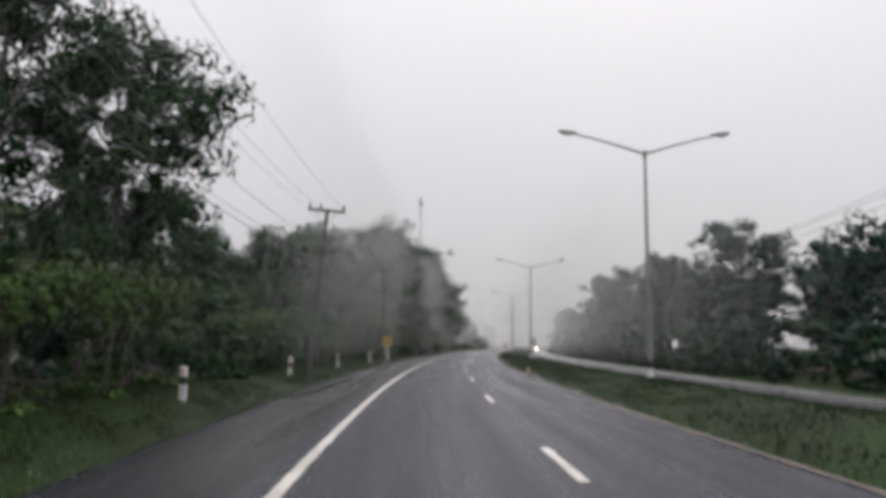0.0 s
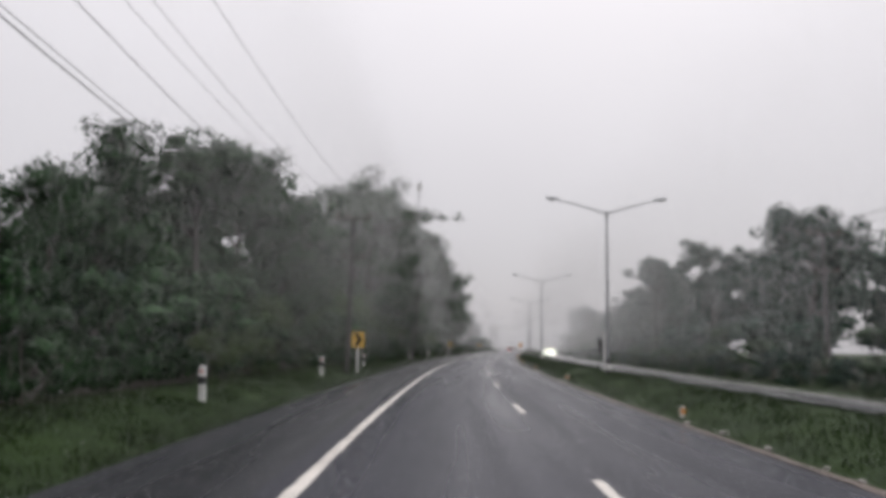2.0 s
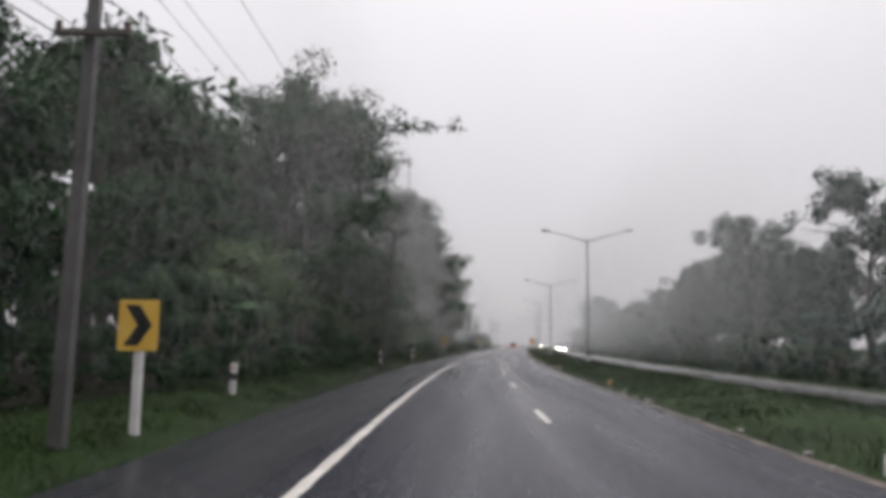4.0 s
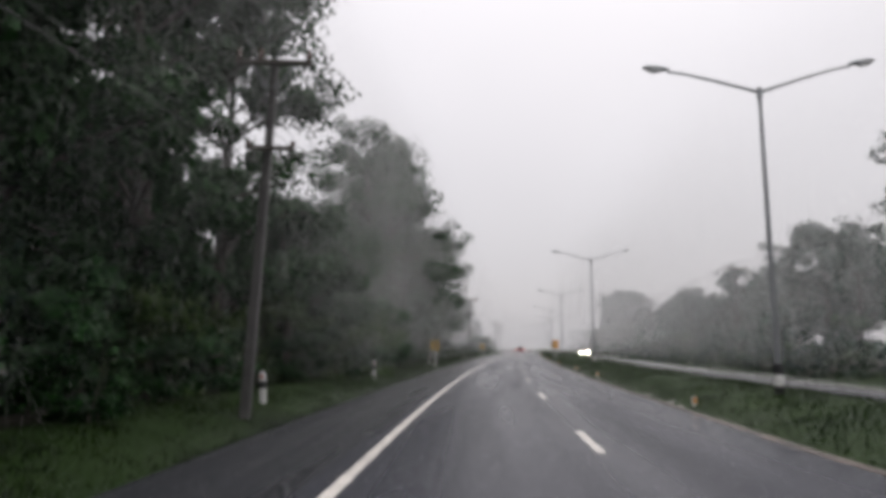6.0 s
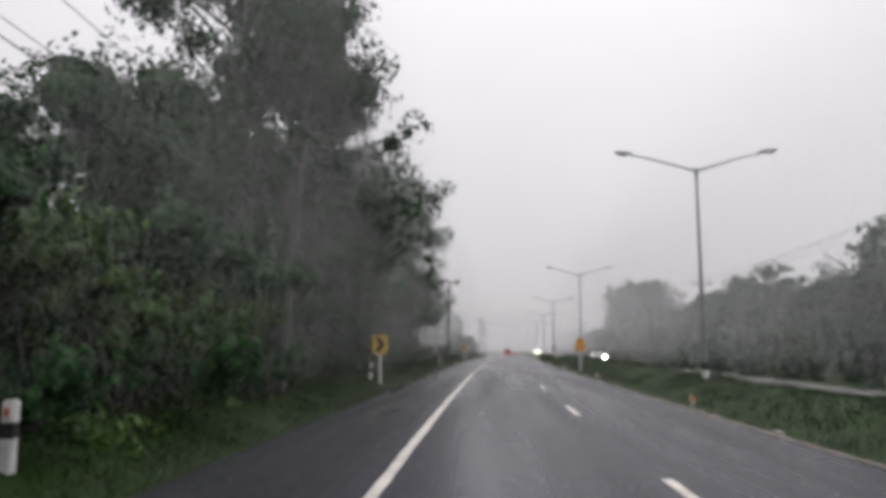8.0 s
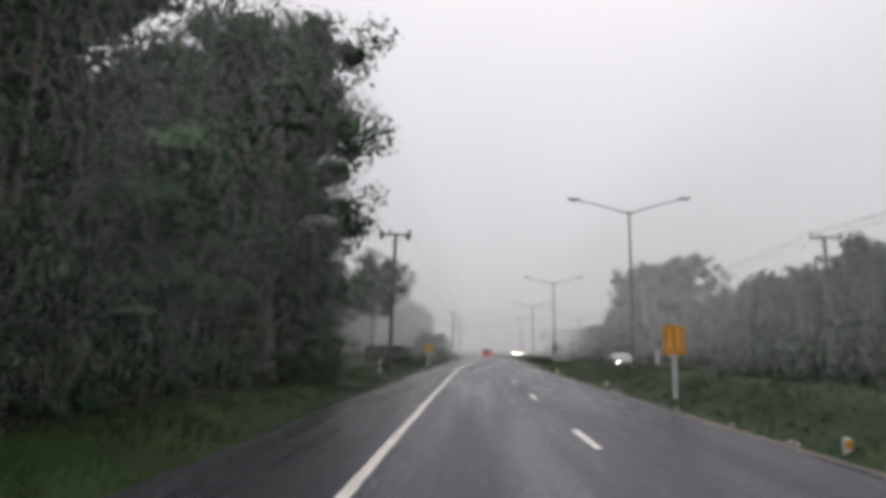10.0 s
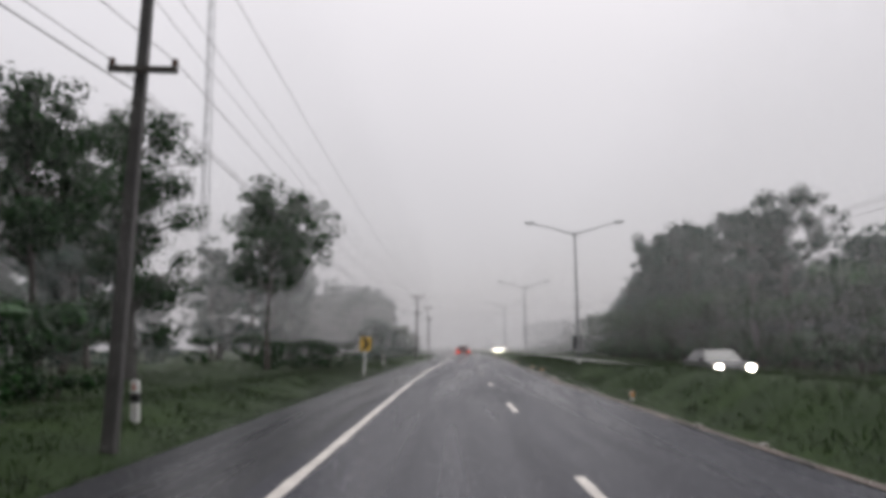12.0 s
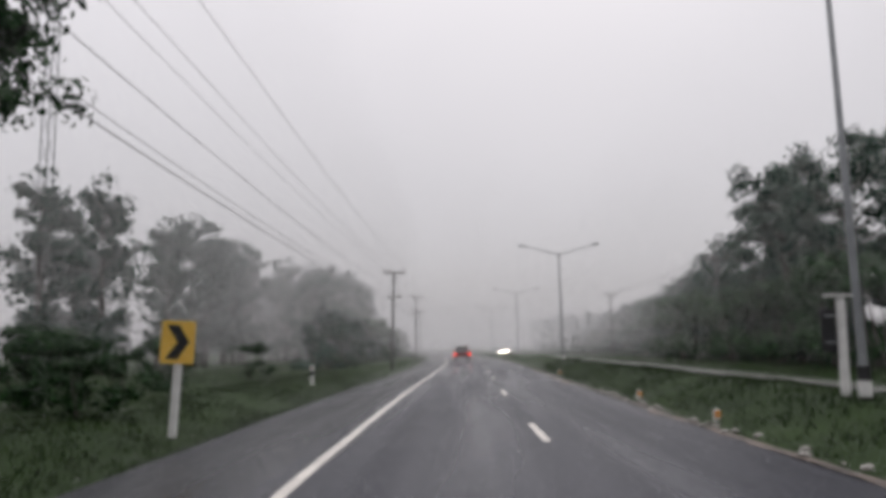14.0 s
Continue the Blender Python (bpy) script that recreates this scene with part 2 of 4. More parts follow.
# blades stand so thick that the sward takes the light like one soft sheet
up = M_GRASS.node_tree.nodes.new("ShaderNodeCombineXYZ")
up.inputs[2].default_value = 1.0
M_GRASS.node_tree.links.new(up.outputs[0], M_GRASS.node_tree.nodes["Principled BSDF"].inputs["Normal"])
M_BARK = surface("wet_bark", (0.028, 0.024, 0.020), (0.085, 0.072, 0.060), 0.7, scale=2.0, fine=25, bump=0.6, dist=0.03)
M_BARK_PALE = surface("pale_wet_bark", (0.045, 0.043, 0.039), (0.11, 0.105, 0.095), 0.65, scale=1.6, fine=20, bump=0.5, dist=0.03)
M_STEEL = surface("galvanised_steel", (0.20, 0.21, 0.22), (0.34, 0.35, 0.36), 0.42, 0.5, scale=3, fine=40, bump=0.05)
M_CONC = surface("weathered_concrete", (0.050, 0.048, 0.046), (0.12, 0.115, 0.11), 0.6, scale=1.6, fine=30, bump=0.25)
M_WHITE = surface("grubby_white_paint", (0.55, 0.54, 0.52), (0.80, 0.79, 0.77), 0.45, scale=4, fine=30, bump=0.1)
M_BLACK = surface("black_paint", (0.012, 0.012, 0.013), (0.030, 0.030, 0.032), 0.4, scale=4, fine=30, bump=0.1)
M_RED = surface("faded_red_paint", (0.40, 0.10, 0.06), (0.60, 0.20, 0.12), 0.45, scale=4, fine=30, bump=0.1)
M_YELLOW = surface("yellow_sign_sheeting", (0.68, 0.40, 0.06), (0.84, 0.56, 0.12), 0.38, scale=3, fine=40, bump=0.05)
M_ORANGE = surface("orange_sign_sheeting", (0.58, 0.22, 0.02), (0.72, 0.32, 0.05), 0.38, scale=3, fine=40, bump=0.05)
M_TIMBER = surface("dark_crossarm_wood", (0.05, 0.045, 0.04), (0.12, 0.105, 0.09), 0.7, scale=4, fine=40, bump=0.3)
M_WIRE = surface("black_cable", (0.015, 0.015, 0.016), (0.035, 0.035, 0.036), 0.5, scale=2, fine=20, bump=0)
M_CERAM = surface("brown_insulator", (0.06, 0.035, 0.025), (0.12, 0.07, 0.05), 0.25, scale=6, fine=30, bump=0)
M_LENS = surface("lamp_glass", (0.50, 0.50, 0.50), (0.66, 0.66, 0.66), 0.15, scale=8, fine=50, bump=0)
M_RAIN_HAZE = rain_haze_material()


# ---- mesh helpers ----
def mesh_of(name, verts, faces, mat, flat=True, extra=None):
    """A mesh from vertex and face arrays; faces all of one length. extra: a second pair of such arrays in the same mesh."""
    me = bpy.data.meshes.new(name)
    verts, faces = np.asarray(verts, np.float32), np.asarray(faces, np.int32)
    n, k = faces.shape
    loops, starts = faces.ravel(), np.arange(0, n * k, k, dtype=np.int32)
    if extra is not None:
        ef = np.asarray(extra[1], np.int32) + len(verts)
        starts = np.concatenate([starts, n * k + np.arange(0, ef.size, ef.shape[1], dtype=np.int32)])
        loops = np.concatenate([loops, ef.ravel()])
        verts = np.concatenate([verts, np.asarray(extra[0], np.float32)])
        n += len(ef)
    me.vertices.add(len(verts))
    me.vertices.foreach_set("co", verts.ravel())
    me.loops.add(len(loops))
    me.loops.foreach_set("vertex_index", loops.astype(np.int32))
    me.polygons.add(n)
    me.polygons.foreach_set("loop_start", starts.astype(np.int32))
    me.polygons.foreach_set("use_smooth", np.full(n, not flat))
    me.materials.append(mat)
    me.update(calc_edges=True)
    return me


def part(name, bm, mat, parent=None, label="", m=None, bevel=0.0, smooth_it=False):
    """Links a bmesh as one mesh object under a thing or a part."""
    if bevel:
        bmesh.ops.bevel(bm, geom=list(bm.edges), offset=bevel, segments=2, affect="EDGES", clamp_overlap=True)
    me = bpy.data.meshes.new(name)
    bm.to_mesh(me)
    bm.free()
    if smooth_it:
        me.polygons.foreach_set("use_smooth", np.full(len(me.polygons), True))
    me.materials.append(mat)
    ob = new(name, me)
    if parent is not None:
        ob.parent = parent
    if m is not None:
        ob.matrix_basis = m
    if label:
        tagged(ob, label)
    return ob


def thing(name, label, category, group="", kind=""):
    return tagged(new(name), label, category, group, kind)


def box(sx, sy, sz, cx=0.0, cy=0.0, cz=0.0, bm=None):
    bm = bm or bmesh.new()
    bmesh.ops.create_cube(bm, size=1.0, matrix=Matrix.Translation((cx, cy, cz)) @ Matrix.Diagonal((sx, sy, sz, 1)))
    return bm


def cone(r1, r2, z1, z2, sides=12, bm=None, x=0.0, y=0.0):
    bm = bm or bmesh.new()
    bmesh.ops.create_cone(bm, cap_ends=True, segments=sides, radius1=r1, radius2=r2, depth=z2 - z1, matrix=Matrix.Translation((x, y, (z1 + z2) / 2)))
    return bm


def tube_arrays(points, radii, sides):
    """Rings of a bent, tapering tube, and its quads."""
    pts = [Vector(p) for p in points]
    verts, faces = [], []
    for i, p in enumerate(pts):
        d = (pts[min(i + 1, len(pts) - 1)] - pts[max(i - 1, 0)]).normalized()
        a = d.orthogonal().normalized() if abs(d.x) < 0.9 else d.cross(Vector((0, 1, 0))).normalized()
        b = d.cross(a)
        for j in range(sides):
            w = 2 * math.pi * j / sides
            verts.append(p + (a * math.cos(w) + b * math.sin(w)) * radii[i])
    for i in range(len(pts) - 1):
        for j in range(sides):
            k = (j + 1) % sides
            faces.append((i * sides + j, i * sides + k, (i + 1) * sides + k, (i + 1) * sides + j))
    return verts, faces


def tube(points, radii, sides=8):
    bm = bmesh.new()
    v, f = tube_arrays(points, radii, sides)
    vs = [bm.verts.new(p) for p in v]
    for q in f:
        bm.faces.new([vs[i] for i in q])
    bm.faces.new([vs[i] for i in reversed(range(sides))])
    bm.faces.new(vs[-sides:])
    bm.normal_update()
    return bm


def strip(name, lats, s0, s1, ds, zf, mat, uv=True):
    """A strip of surface along the road: rows of vertices at the given lateral places."""
    ss = np.arange(s0, s1 + ds / 2, ds)
    lats = np.asarray(lats, float)
    S, L = np.meshgrid(ss, lats, indexing="ij")
    X, Y = on(S, L)
    Z = zf(S, L)
    n, k = S.shape
    idx = np.arange(n * k).reshape(n, k)
    faces = np.stack([idx[:-1, :-1], idx[:-1, 1:], idx[1:, 1:], idx[1:, :-1]], -1).reshape(-1, 4)
    me = mesh_of(name, np.stack([X, Y, Z], -1).reshape(-1, 3), faces, mat, flat=False)
    if uv:
        lay = me.uv_layers.new(name="along")
        co = np.stack([L, S], -1).reshape(-1, 2)[faces.ravel()].astype(np.float32)
        lay.data.foreach_set("uv", co.ravel())
    return new(name, me)


def bumps(S, L, amp, size):
    return amp * (np.sin(S / size * 1.7 + 2.1 * np.sin(L * 0.9 / size)) * np.cos(L / size * 1.3 + 1.3 * np.sin(S * 0.7 / size)))


# ---- ground, carriageways and markings ----
LEFT_EDGE, RIGHT_EDGE, LINE, DASH = -4.35, 4.96, -1.65, 1.85
lat_grid = np.concatenate([[-900, -400, -180, -90, -60, -40, -30, -24], np.arange(-20, -9, 1.5), np.arange(-8.5, -4.2, 0.35), [-4.0, -2, 0, 2, 4.6],
                           np.arange(5.0, 11.6, 0.3), [12.5, 14, 15.4, 15.8, 16.4, 17.2, 18.2, 19.4, 20.5, 22, 25, 30, 40, 60, 90, 180, 400, 900]])


def ground_height(S, L):
    z = ground_z(L)
    grass = ((L < -4.6) | ((L > 5.4) & (L < 10.6)) | (L > 16.2))
    # the median swells along the bend
    swell = 0.12 * smooth(125, 150, S) + 0.32 * smooth(150, 180, S) - 0.28 * smooth(208, 226, S)
    return z + swell * smooth(5.5, 7.4, L) * (1 - smooth(8.4, 11.1, L)) + grass * (bumps(S, L, 0.035, 0.8) + bumps(S, L, 0.05, 3.1))


ground = strip("ground", lat_grid, -120, 1400, 4.0, ground_height, M_GROUND, uv=False)
M_LITTER = surface("dark_wet_leaf_litter", (0.012, 0.012, 0.009), (0.036, 0.034, 0.024), 0.75, scale=0.8, fine=12, bump=0.5, dist=0.04)
M_LITTER.node_tree.nodes["Principled BSDF"].inputs["Specular IOR Level"].default_value = 0.1
ground.data.materials.append(M_LITTER)
n_lat, n_row = len(lat_grid) - 1, len(ground.data.polygons) // (len(lat_grid) - 1)
mid = (lat_grid[1:] + lat_grid[:-1]) / 2
row_s = -120 + 4.0 * np.arange(n_row) + 2.0
litter = ((mid[None, :] < -7.8) & (mid[None, :] > -32) & (row_s[:, None] < 200)) | ((mid[None, :] > 20.4) & (mid[None, :] < 42))
ground.data.polygons.foreach_set("material_index", litter.astype(np.int32).ravel())
tagged(ground, "wet grassy ground beside and between the carriageways", "ground", kind="structure")
road = strip("road", np.linspace(LINE - 0.4, RIGHT_EDGE, 15), -120, 1400, 2.0, lambda S, L: 0.0 * L, M_ROAD)
tagged(road, "wet grey asphalt carriageway shining with rain water", "road", kind="structure")
shoulder = strip("road_shoulder", np.linspace(LEFT_EDGE, LINE - 0.4, 7), -120, 1400, 2.0,
                 lambda S, L: 0.0 * L - 0.03 * smooth(LEFT_EDGE + 0.5, LEFT_EDGE, L), M_SHOULDER)
tagged(shoulder, "dark wet asphalt shoulder beside the white edge line", "road shoulder", kind="structure")
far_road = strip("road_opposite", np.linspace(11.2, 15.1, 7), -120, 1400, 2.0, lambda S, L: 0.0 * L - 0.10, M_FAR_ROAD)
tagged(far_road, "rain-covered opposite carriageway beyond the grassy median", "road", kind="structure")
# a ragged wash of red soil lying over the asphalt's edge, and up against the grass
def soil_reach(S):
    """How far the wash creeps out over the asphalt at each place along the road."""
    w = np.sin(S * 0.41) + np.sin(S * 0.173 + 1.3) + 0.6 * np.sin(S * 1.27 + 0.5) + 0.35 * np.sin(S * 3.1)
    far = 0.25 + 0.75 * smooth(190.0, 230.0, S)
    return 0.03 + far * np.clip(0.05 + 0.16 * (w + 0.2), 0.0, 0.55) + 0.02 * np.sin(S * 5.3)


ss = np.arange(-60.0, 420.0, 0.5)
cols = np.linspace(0.0, 1.0, 6)
inner = 5.04 - soil_reach(ss)
L = inner[:, None] + (5.22 - inner)[:, None] * cols[None, :]
S = np.repeat(ss[:, None], len(cols), 1)
X, Y = on(S, L)
Z = 0.0055 + 0.006 * smooth(0.15, 0.6, cols)[None, :] + bumps(S, L, 0.006, 0.3) * cols[None, :] - 0.05 * smooth(0.75, 1.0, cols)[None, :]
idx = np.arange(S.size).reshape(S.shape)
soil = new("soil_edge", mesh_of("soil_edge", np.stack([X, Y, Z], -1).reshape(-1, 3), np.stack([idx[:-1, :-1], idx[:-1, 1:], idx[1:, 1:], idx[1:, :-1]], -1).reshape(-1, 4), M_SOIL, flat=False))
tagged(soil, "reddish wet soil washed along the asphalt edge", "soil", kind="structure")


def paint_line(name, lat, width, s0, s1, ds, wobble, label):
    ss = np.arange(s0, s1 + ds / 2, ds)
    rng = np.random.default_rng(int(s0 * 10) + 1777)
    jit = rng.normal(0, wobble, (len(ss), 2))
    lats = np.stack([lat - width / 2 + jit[:, 0], lat + width / 2 + jit[:, 1]], 1)
    S = np.repeat(ss[:, None], 2, 1)
    X, Y = on(S, lats)
    idx = np.arange(len(ss) * 2).reshape(-1, 2)
    faces = np.stack([idx[:-1, 0], idx[:-1, 1], idx[1:, 1], idx[1:, 0]], -1)
    ob = new(name, mesh_of(name, np.stack([X, Y, np.full(X.shape, 0.005)], -1).reshape(-1, 3), faces, M_PAINT))
    return tagged(ob, label, "road marking", kind="structure")


paint_line("edge_line", LINE, 0.17, -60, 420, 0.4, 0.008, "continuous white edge line painted on wet asphalt")
for k in range(-3, 33):
    c = 2.3 + 12 * k
    paint_line("lane_dash", DASH, 0.14, c - 1.5, c + 1.5, 0.3, 0.006, "broken white lane line painted on wet asphalt")
paint_line("edge_line_opposite", 14.7, 0.15, -60, 420, 2.0, 0.004, "white edge line of the opposite carriageway").location.z = -0.1


# ---- trees ----
def leaf_cloud(rng, centres, radii, counts, size, squash=0.75, droop=0.25):
    """Quads for many single leaves gathered in clumps: denser towards each clump's outside."""
    vs = []
    for c, r, n in zip(centres, radii, counts):
        d = rng.normal(size=(n, 3))
        d /= np.linalg.norm(d, axis=1, keepdims=True)
        rad = r * (0.56 + 0.46 * rng.uniform(0, 1, (n, 1)) ** 1.6)
        p = np.asarray(c) + d * rad * np.array([1, 1, squash])
        up = d + rng.normal(size=(n, 3)) * 0.28 + np.array([0, 0, 0.3])
        up /= np.linalg.norm(up, axis=1, keepdims=True)
        a = np.cross(up, rng.normal(size=(n, 3)))
        a /= np.linalg.norm(a, axis=1, keepdims=True) + 1e-6
        a[:, 2] -= droop
        b = np.cross(up, a)
        L = size * rng.uniform(0.6, 1.4, (n, 1))
        W = L * rng.uniform(0.42, 0.62, (n, 1))
        vs.append(np.stack([p - a * L * 0.5, p + b * W * 0.5 + up * W * 0.12, p + a * L * 0.5 - up * L * 0.08, p - b * W * 0.5 + up * W * 0.12], 1))
    v = np.concatenate(vs).reshape(-1, 3)
    return v, np.arange(len(v)).reshape(-1, 4)


def build_tree(name, label, category, seed, height, spread, clear, leaves, leaf, mat, gaps=0.0, lean=0.0, dome=0.6, clump=0.30, trunk_r=None, reach=None, stems=1, core=0.54, bark=None):
    """A tree: tapered trunk with limbs as one part, a crown of leaf clumps as another. clear: share of the height free of leaves."""
    rng = np.random.default_rng(seed)
    root = thing(name, label, category)
    tr = trunk_r or 0.018 * height + 0.03
    tv, tf = [], []

    def add(points, radii, sides):
        v, f = tube_arrays(points, radii, sides)
        o = len(tv)
        tv.extend(v)
        tf.extend([tuple(i + o for i in q) for q in f])

    base = clear * height
    centres, radii, inner = [], [], []
    for st in range(stems):
        ox, oy = (0, 0) if stems == 1 else rng.uniform(-0.4, 0.4, 2) * spread * 0.5
        pts, rr = [], []
        for i in range(8):
            u = i / 7
            pts.append((ox + lean * height * u + 0.05 * spread * math.sin(3 * u + seed + st) + ox * u, oy + 0.06 * spread * math.cos(4 * u + seed), height * 0.9 * u - 0.25))
            rr.append(tr * (1.25 - 0.35 * min(1, 6 * u)) * (1 - 0.85 * u))
        add(pts, rr, 8)
    n_limb = int((13 + height * 1.7) * (0.62 if stems > 1 else 1.0))
    for i in range(n_limb):
        u = rng.uniform(0.0, 1.0) ** 0.85
        z0 = base * 0.9 + (height * 0.86 - base * 0.9) * u
        az = i * 2.399 + rng.uniform(-0.4, 0.4)
        # width of the crown at that height
        prof = math.sin(math.pi * min(1, max(0.06, (u * 0.82 + 0.14)))) ** dome
        out = spread * prof * rng.uniform(0.55, 1.0)
        rise = rng.uniform(0.08, 0.35) * out + 0.04 * height
        x0 = lean * z0
        p0 = Vector((x0, 0, z0 - 0.1 * height * 0.3))
        p2 = Vector((x0 + math.cos(az) * out, math.sin(az) * out, min(height * 0.95, z0 + rise)))
        p1 = (p0 + p2) / 2 + Vector((0, 0, 0.10 * out))
        add([p0, p1, p2], [tr * 0.34 * (1 - 0.5 * u), tr * 0.2, 0.02], 3)
        for q, k in ((p2, 0.85), (p1.lerp(p2, 0.45), 1.0), (p0.lerp(p1, 0.8), 0.8)):
            if rng.uniform() < gaps * (0.35 if k == 0.85 else 0.8):
                continue
            centres.append(q + Vector(rng.normal(0, 0.10 * spread, 3)) * 0.6)
            radii.append(clump * spread * rng.uniform(0.55, 1.2) * k)
            inner.append(k != 0.85)
    centres.append(Vector((lean * height, 0, height * 0.93)))
    radii.append(clump * spread * 0.9)
    if reach:
        # one long limb that hangs out over the carriageway
        for dx, dy, dz, r in reach:
            add([(0, 0, dz - 1.6), (dx * 0.5, dy * 0.5, dz - 0.2), (dx, dy, dz)], [tr * 0.4, tr * 0.22, 0.02], 5)
            for w in (0.45, 0.65, 0.82, 1.0):
                centres.append(Vector((dx * w, dy * w, dz - 0.4 * (1 - w))))
                radii.append(r * (1.15 - 0.45 * w))
    r3 = np.array(radii) ** 2.2
    counts = np.maximum(12, (leaves * r3 / r3.sum()).astype(int))
    v, f = leaf_cloud(rng, centres, radii, counts, leaf)
    # twiggy heart of each clump, seen only as depth between the leaves
    hv, hf = [], []
    ico = bmesh.new()
    bmesh.ops.create_icosphere(ico, subdivisions=2 if core < 0.56 else 1, radius=1.0)
    iv = np.array([w.co[:] for w in ico.verts])
    it = np.array([[w.index for w in q.verts] for q in ico.faces])
    ico.free()
    for c, r, deep in zip(centres, radii, inner):
        if not deep:
            continue
        r = r * rng.uniform(0.8, 1.1)
        hf.append(it + len(hv) * len(iv))
        hv.append(np.asarray(c) + iv * r * core * rng.uniform(0.66, 1.16, (len(iv), 1)) * np.array([1, 1, 0.72]))
    trunk = new("trunk", mesh_of("trunk", [tuple(p) for p in tv], tf, bark or M_BARK, flat=False))
    crown_ob = new("crown", mesh_of("crown", v, f, mat, extra=(np.concatenate(hv), np.concatenate(hf)) if hv else None))
    trunk.parent = crown_ob.parent = root
    return root


TREES = {
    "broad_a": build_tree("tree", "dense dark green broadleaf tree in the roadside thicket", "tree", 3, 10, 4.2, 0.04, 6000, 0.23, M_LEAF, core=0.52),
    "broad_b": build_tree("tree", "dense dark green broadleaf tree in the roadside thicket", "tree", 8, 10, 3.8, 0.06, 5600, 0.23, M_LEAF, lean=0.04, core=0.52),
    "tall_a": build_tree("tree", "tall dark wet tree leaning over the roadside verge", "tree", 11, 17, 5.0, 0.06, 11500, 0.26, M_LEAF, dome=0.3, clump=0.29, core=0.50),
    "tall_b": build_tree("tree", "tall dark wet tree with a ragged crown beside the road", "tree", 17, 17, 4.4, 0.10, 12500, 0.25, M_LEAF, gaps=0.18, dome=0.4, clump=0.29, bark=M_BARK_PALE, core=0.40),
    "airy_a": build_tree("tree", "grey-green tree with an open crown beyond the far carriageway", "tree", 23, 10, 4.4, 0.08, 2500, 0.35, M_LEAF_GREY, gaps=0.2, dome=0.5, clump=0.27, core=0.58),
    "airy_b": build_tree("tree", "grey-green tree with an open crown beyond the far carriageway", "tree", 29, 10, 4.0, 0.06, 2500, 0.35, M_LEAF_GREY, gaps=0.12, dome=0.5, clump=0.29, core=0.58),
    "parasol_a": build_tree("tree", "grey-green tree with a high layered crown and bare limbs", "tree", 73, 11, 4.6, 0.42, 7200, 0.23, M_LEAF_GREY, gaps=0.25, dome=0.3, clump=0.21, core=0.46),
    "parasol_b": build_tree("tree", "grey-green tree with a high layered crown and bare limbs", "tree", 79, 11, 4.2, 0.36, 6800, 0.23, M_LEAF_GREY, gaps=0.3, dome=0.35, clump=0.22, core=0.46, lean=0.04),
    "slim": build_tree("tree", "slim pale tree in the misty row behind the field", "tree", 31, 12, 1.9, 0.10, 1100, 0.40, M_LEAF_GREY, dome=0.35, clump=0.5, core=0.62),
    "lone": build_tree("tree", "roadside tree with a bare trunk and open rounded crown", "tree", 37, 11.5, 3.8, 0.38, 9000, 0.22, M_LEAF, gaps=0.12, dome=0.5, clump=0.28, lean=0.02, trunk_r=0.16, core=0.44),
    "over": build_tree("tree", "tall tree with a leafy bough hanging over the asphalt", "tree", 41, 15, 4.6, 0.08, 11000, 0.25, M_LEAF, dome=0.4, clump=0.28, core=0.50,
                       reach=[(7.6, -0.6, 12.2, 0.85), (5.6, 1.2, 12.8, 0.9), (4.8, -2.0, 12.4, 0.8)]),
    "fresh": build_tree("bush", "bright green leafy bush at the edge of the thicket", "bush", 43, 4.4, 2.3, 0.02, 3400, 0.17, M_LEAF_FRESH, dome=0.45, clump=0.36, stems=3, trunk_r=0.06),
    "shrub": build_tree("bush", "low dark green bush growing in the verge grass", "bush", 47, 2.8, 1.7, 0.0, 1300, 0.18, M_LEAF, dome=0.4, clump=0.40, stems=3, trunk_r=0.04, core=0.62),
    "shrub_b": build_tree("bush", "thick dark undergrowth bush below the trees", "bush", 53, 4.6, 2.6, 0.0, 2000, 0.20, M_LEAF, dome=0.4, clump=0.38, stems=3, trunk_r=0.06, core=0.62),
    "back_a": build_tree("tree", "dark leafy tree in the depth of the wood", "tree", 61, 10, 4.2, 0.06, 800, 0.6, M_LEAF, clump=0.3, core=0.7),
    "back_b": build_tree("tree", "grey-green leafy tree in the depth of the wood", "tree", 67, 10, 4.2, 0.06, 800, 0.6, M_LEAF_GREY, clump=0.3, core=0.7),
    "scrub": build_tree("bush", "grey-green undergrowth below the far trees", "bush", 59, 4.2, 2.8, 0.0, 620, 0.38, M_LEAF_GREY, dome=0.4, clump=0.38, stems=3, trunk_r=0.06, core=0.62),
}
BASE_H = {"back_a": 10, "back_b": 10, "broad_a": 10, "broad_b": 10, "tall_a": 17, "tall_b": 17, "airy_a": 10, "airy_b": 10, "parasol_a": 11, "parasol_b": 11, "slim": 12, "lone": 11.5, "over": 15, "fresh": 4.4, "shrub": 2.8, "shrub_b": 4.6, "scrub": 4.2}
used = {}


def plant(kind, s, lat, h, turn=0.0, group=""):
    # bushes spread from the ground up
    z = float(ground_z(lat)) - (0.16 * h if kind in ("shrub", "shrub_b", "scrub", "fresh") else 0.05)
    size = h / BASE_H[kind]
    if kind in used:
        ob = copy_thing(TREES[kind], spot(s, lat, z, turn, size / used[kind]))
    else:
        used[kind] = size
        ob = TREES[kind]
        ob.matrix_basis = spot(s, lat, z, turn, size)
    if group:
        tagged(ob, group=group)
    return ob


rng = np.random.default_rng(5)
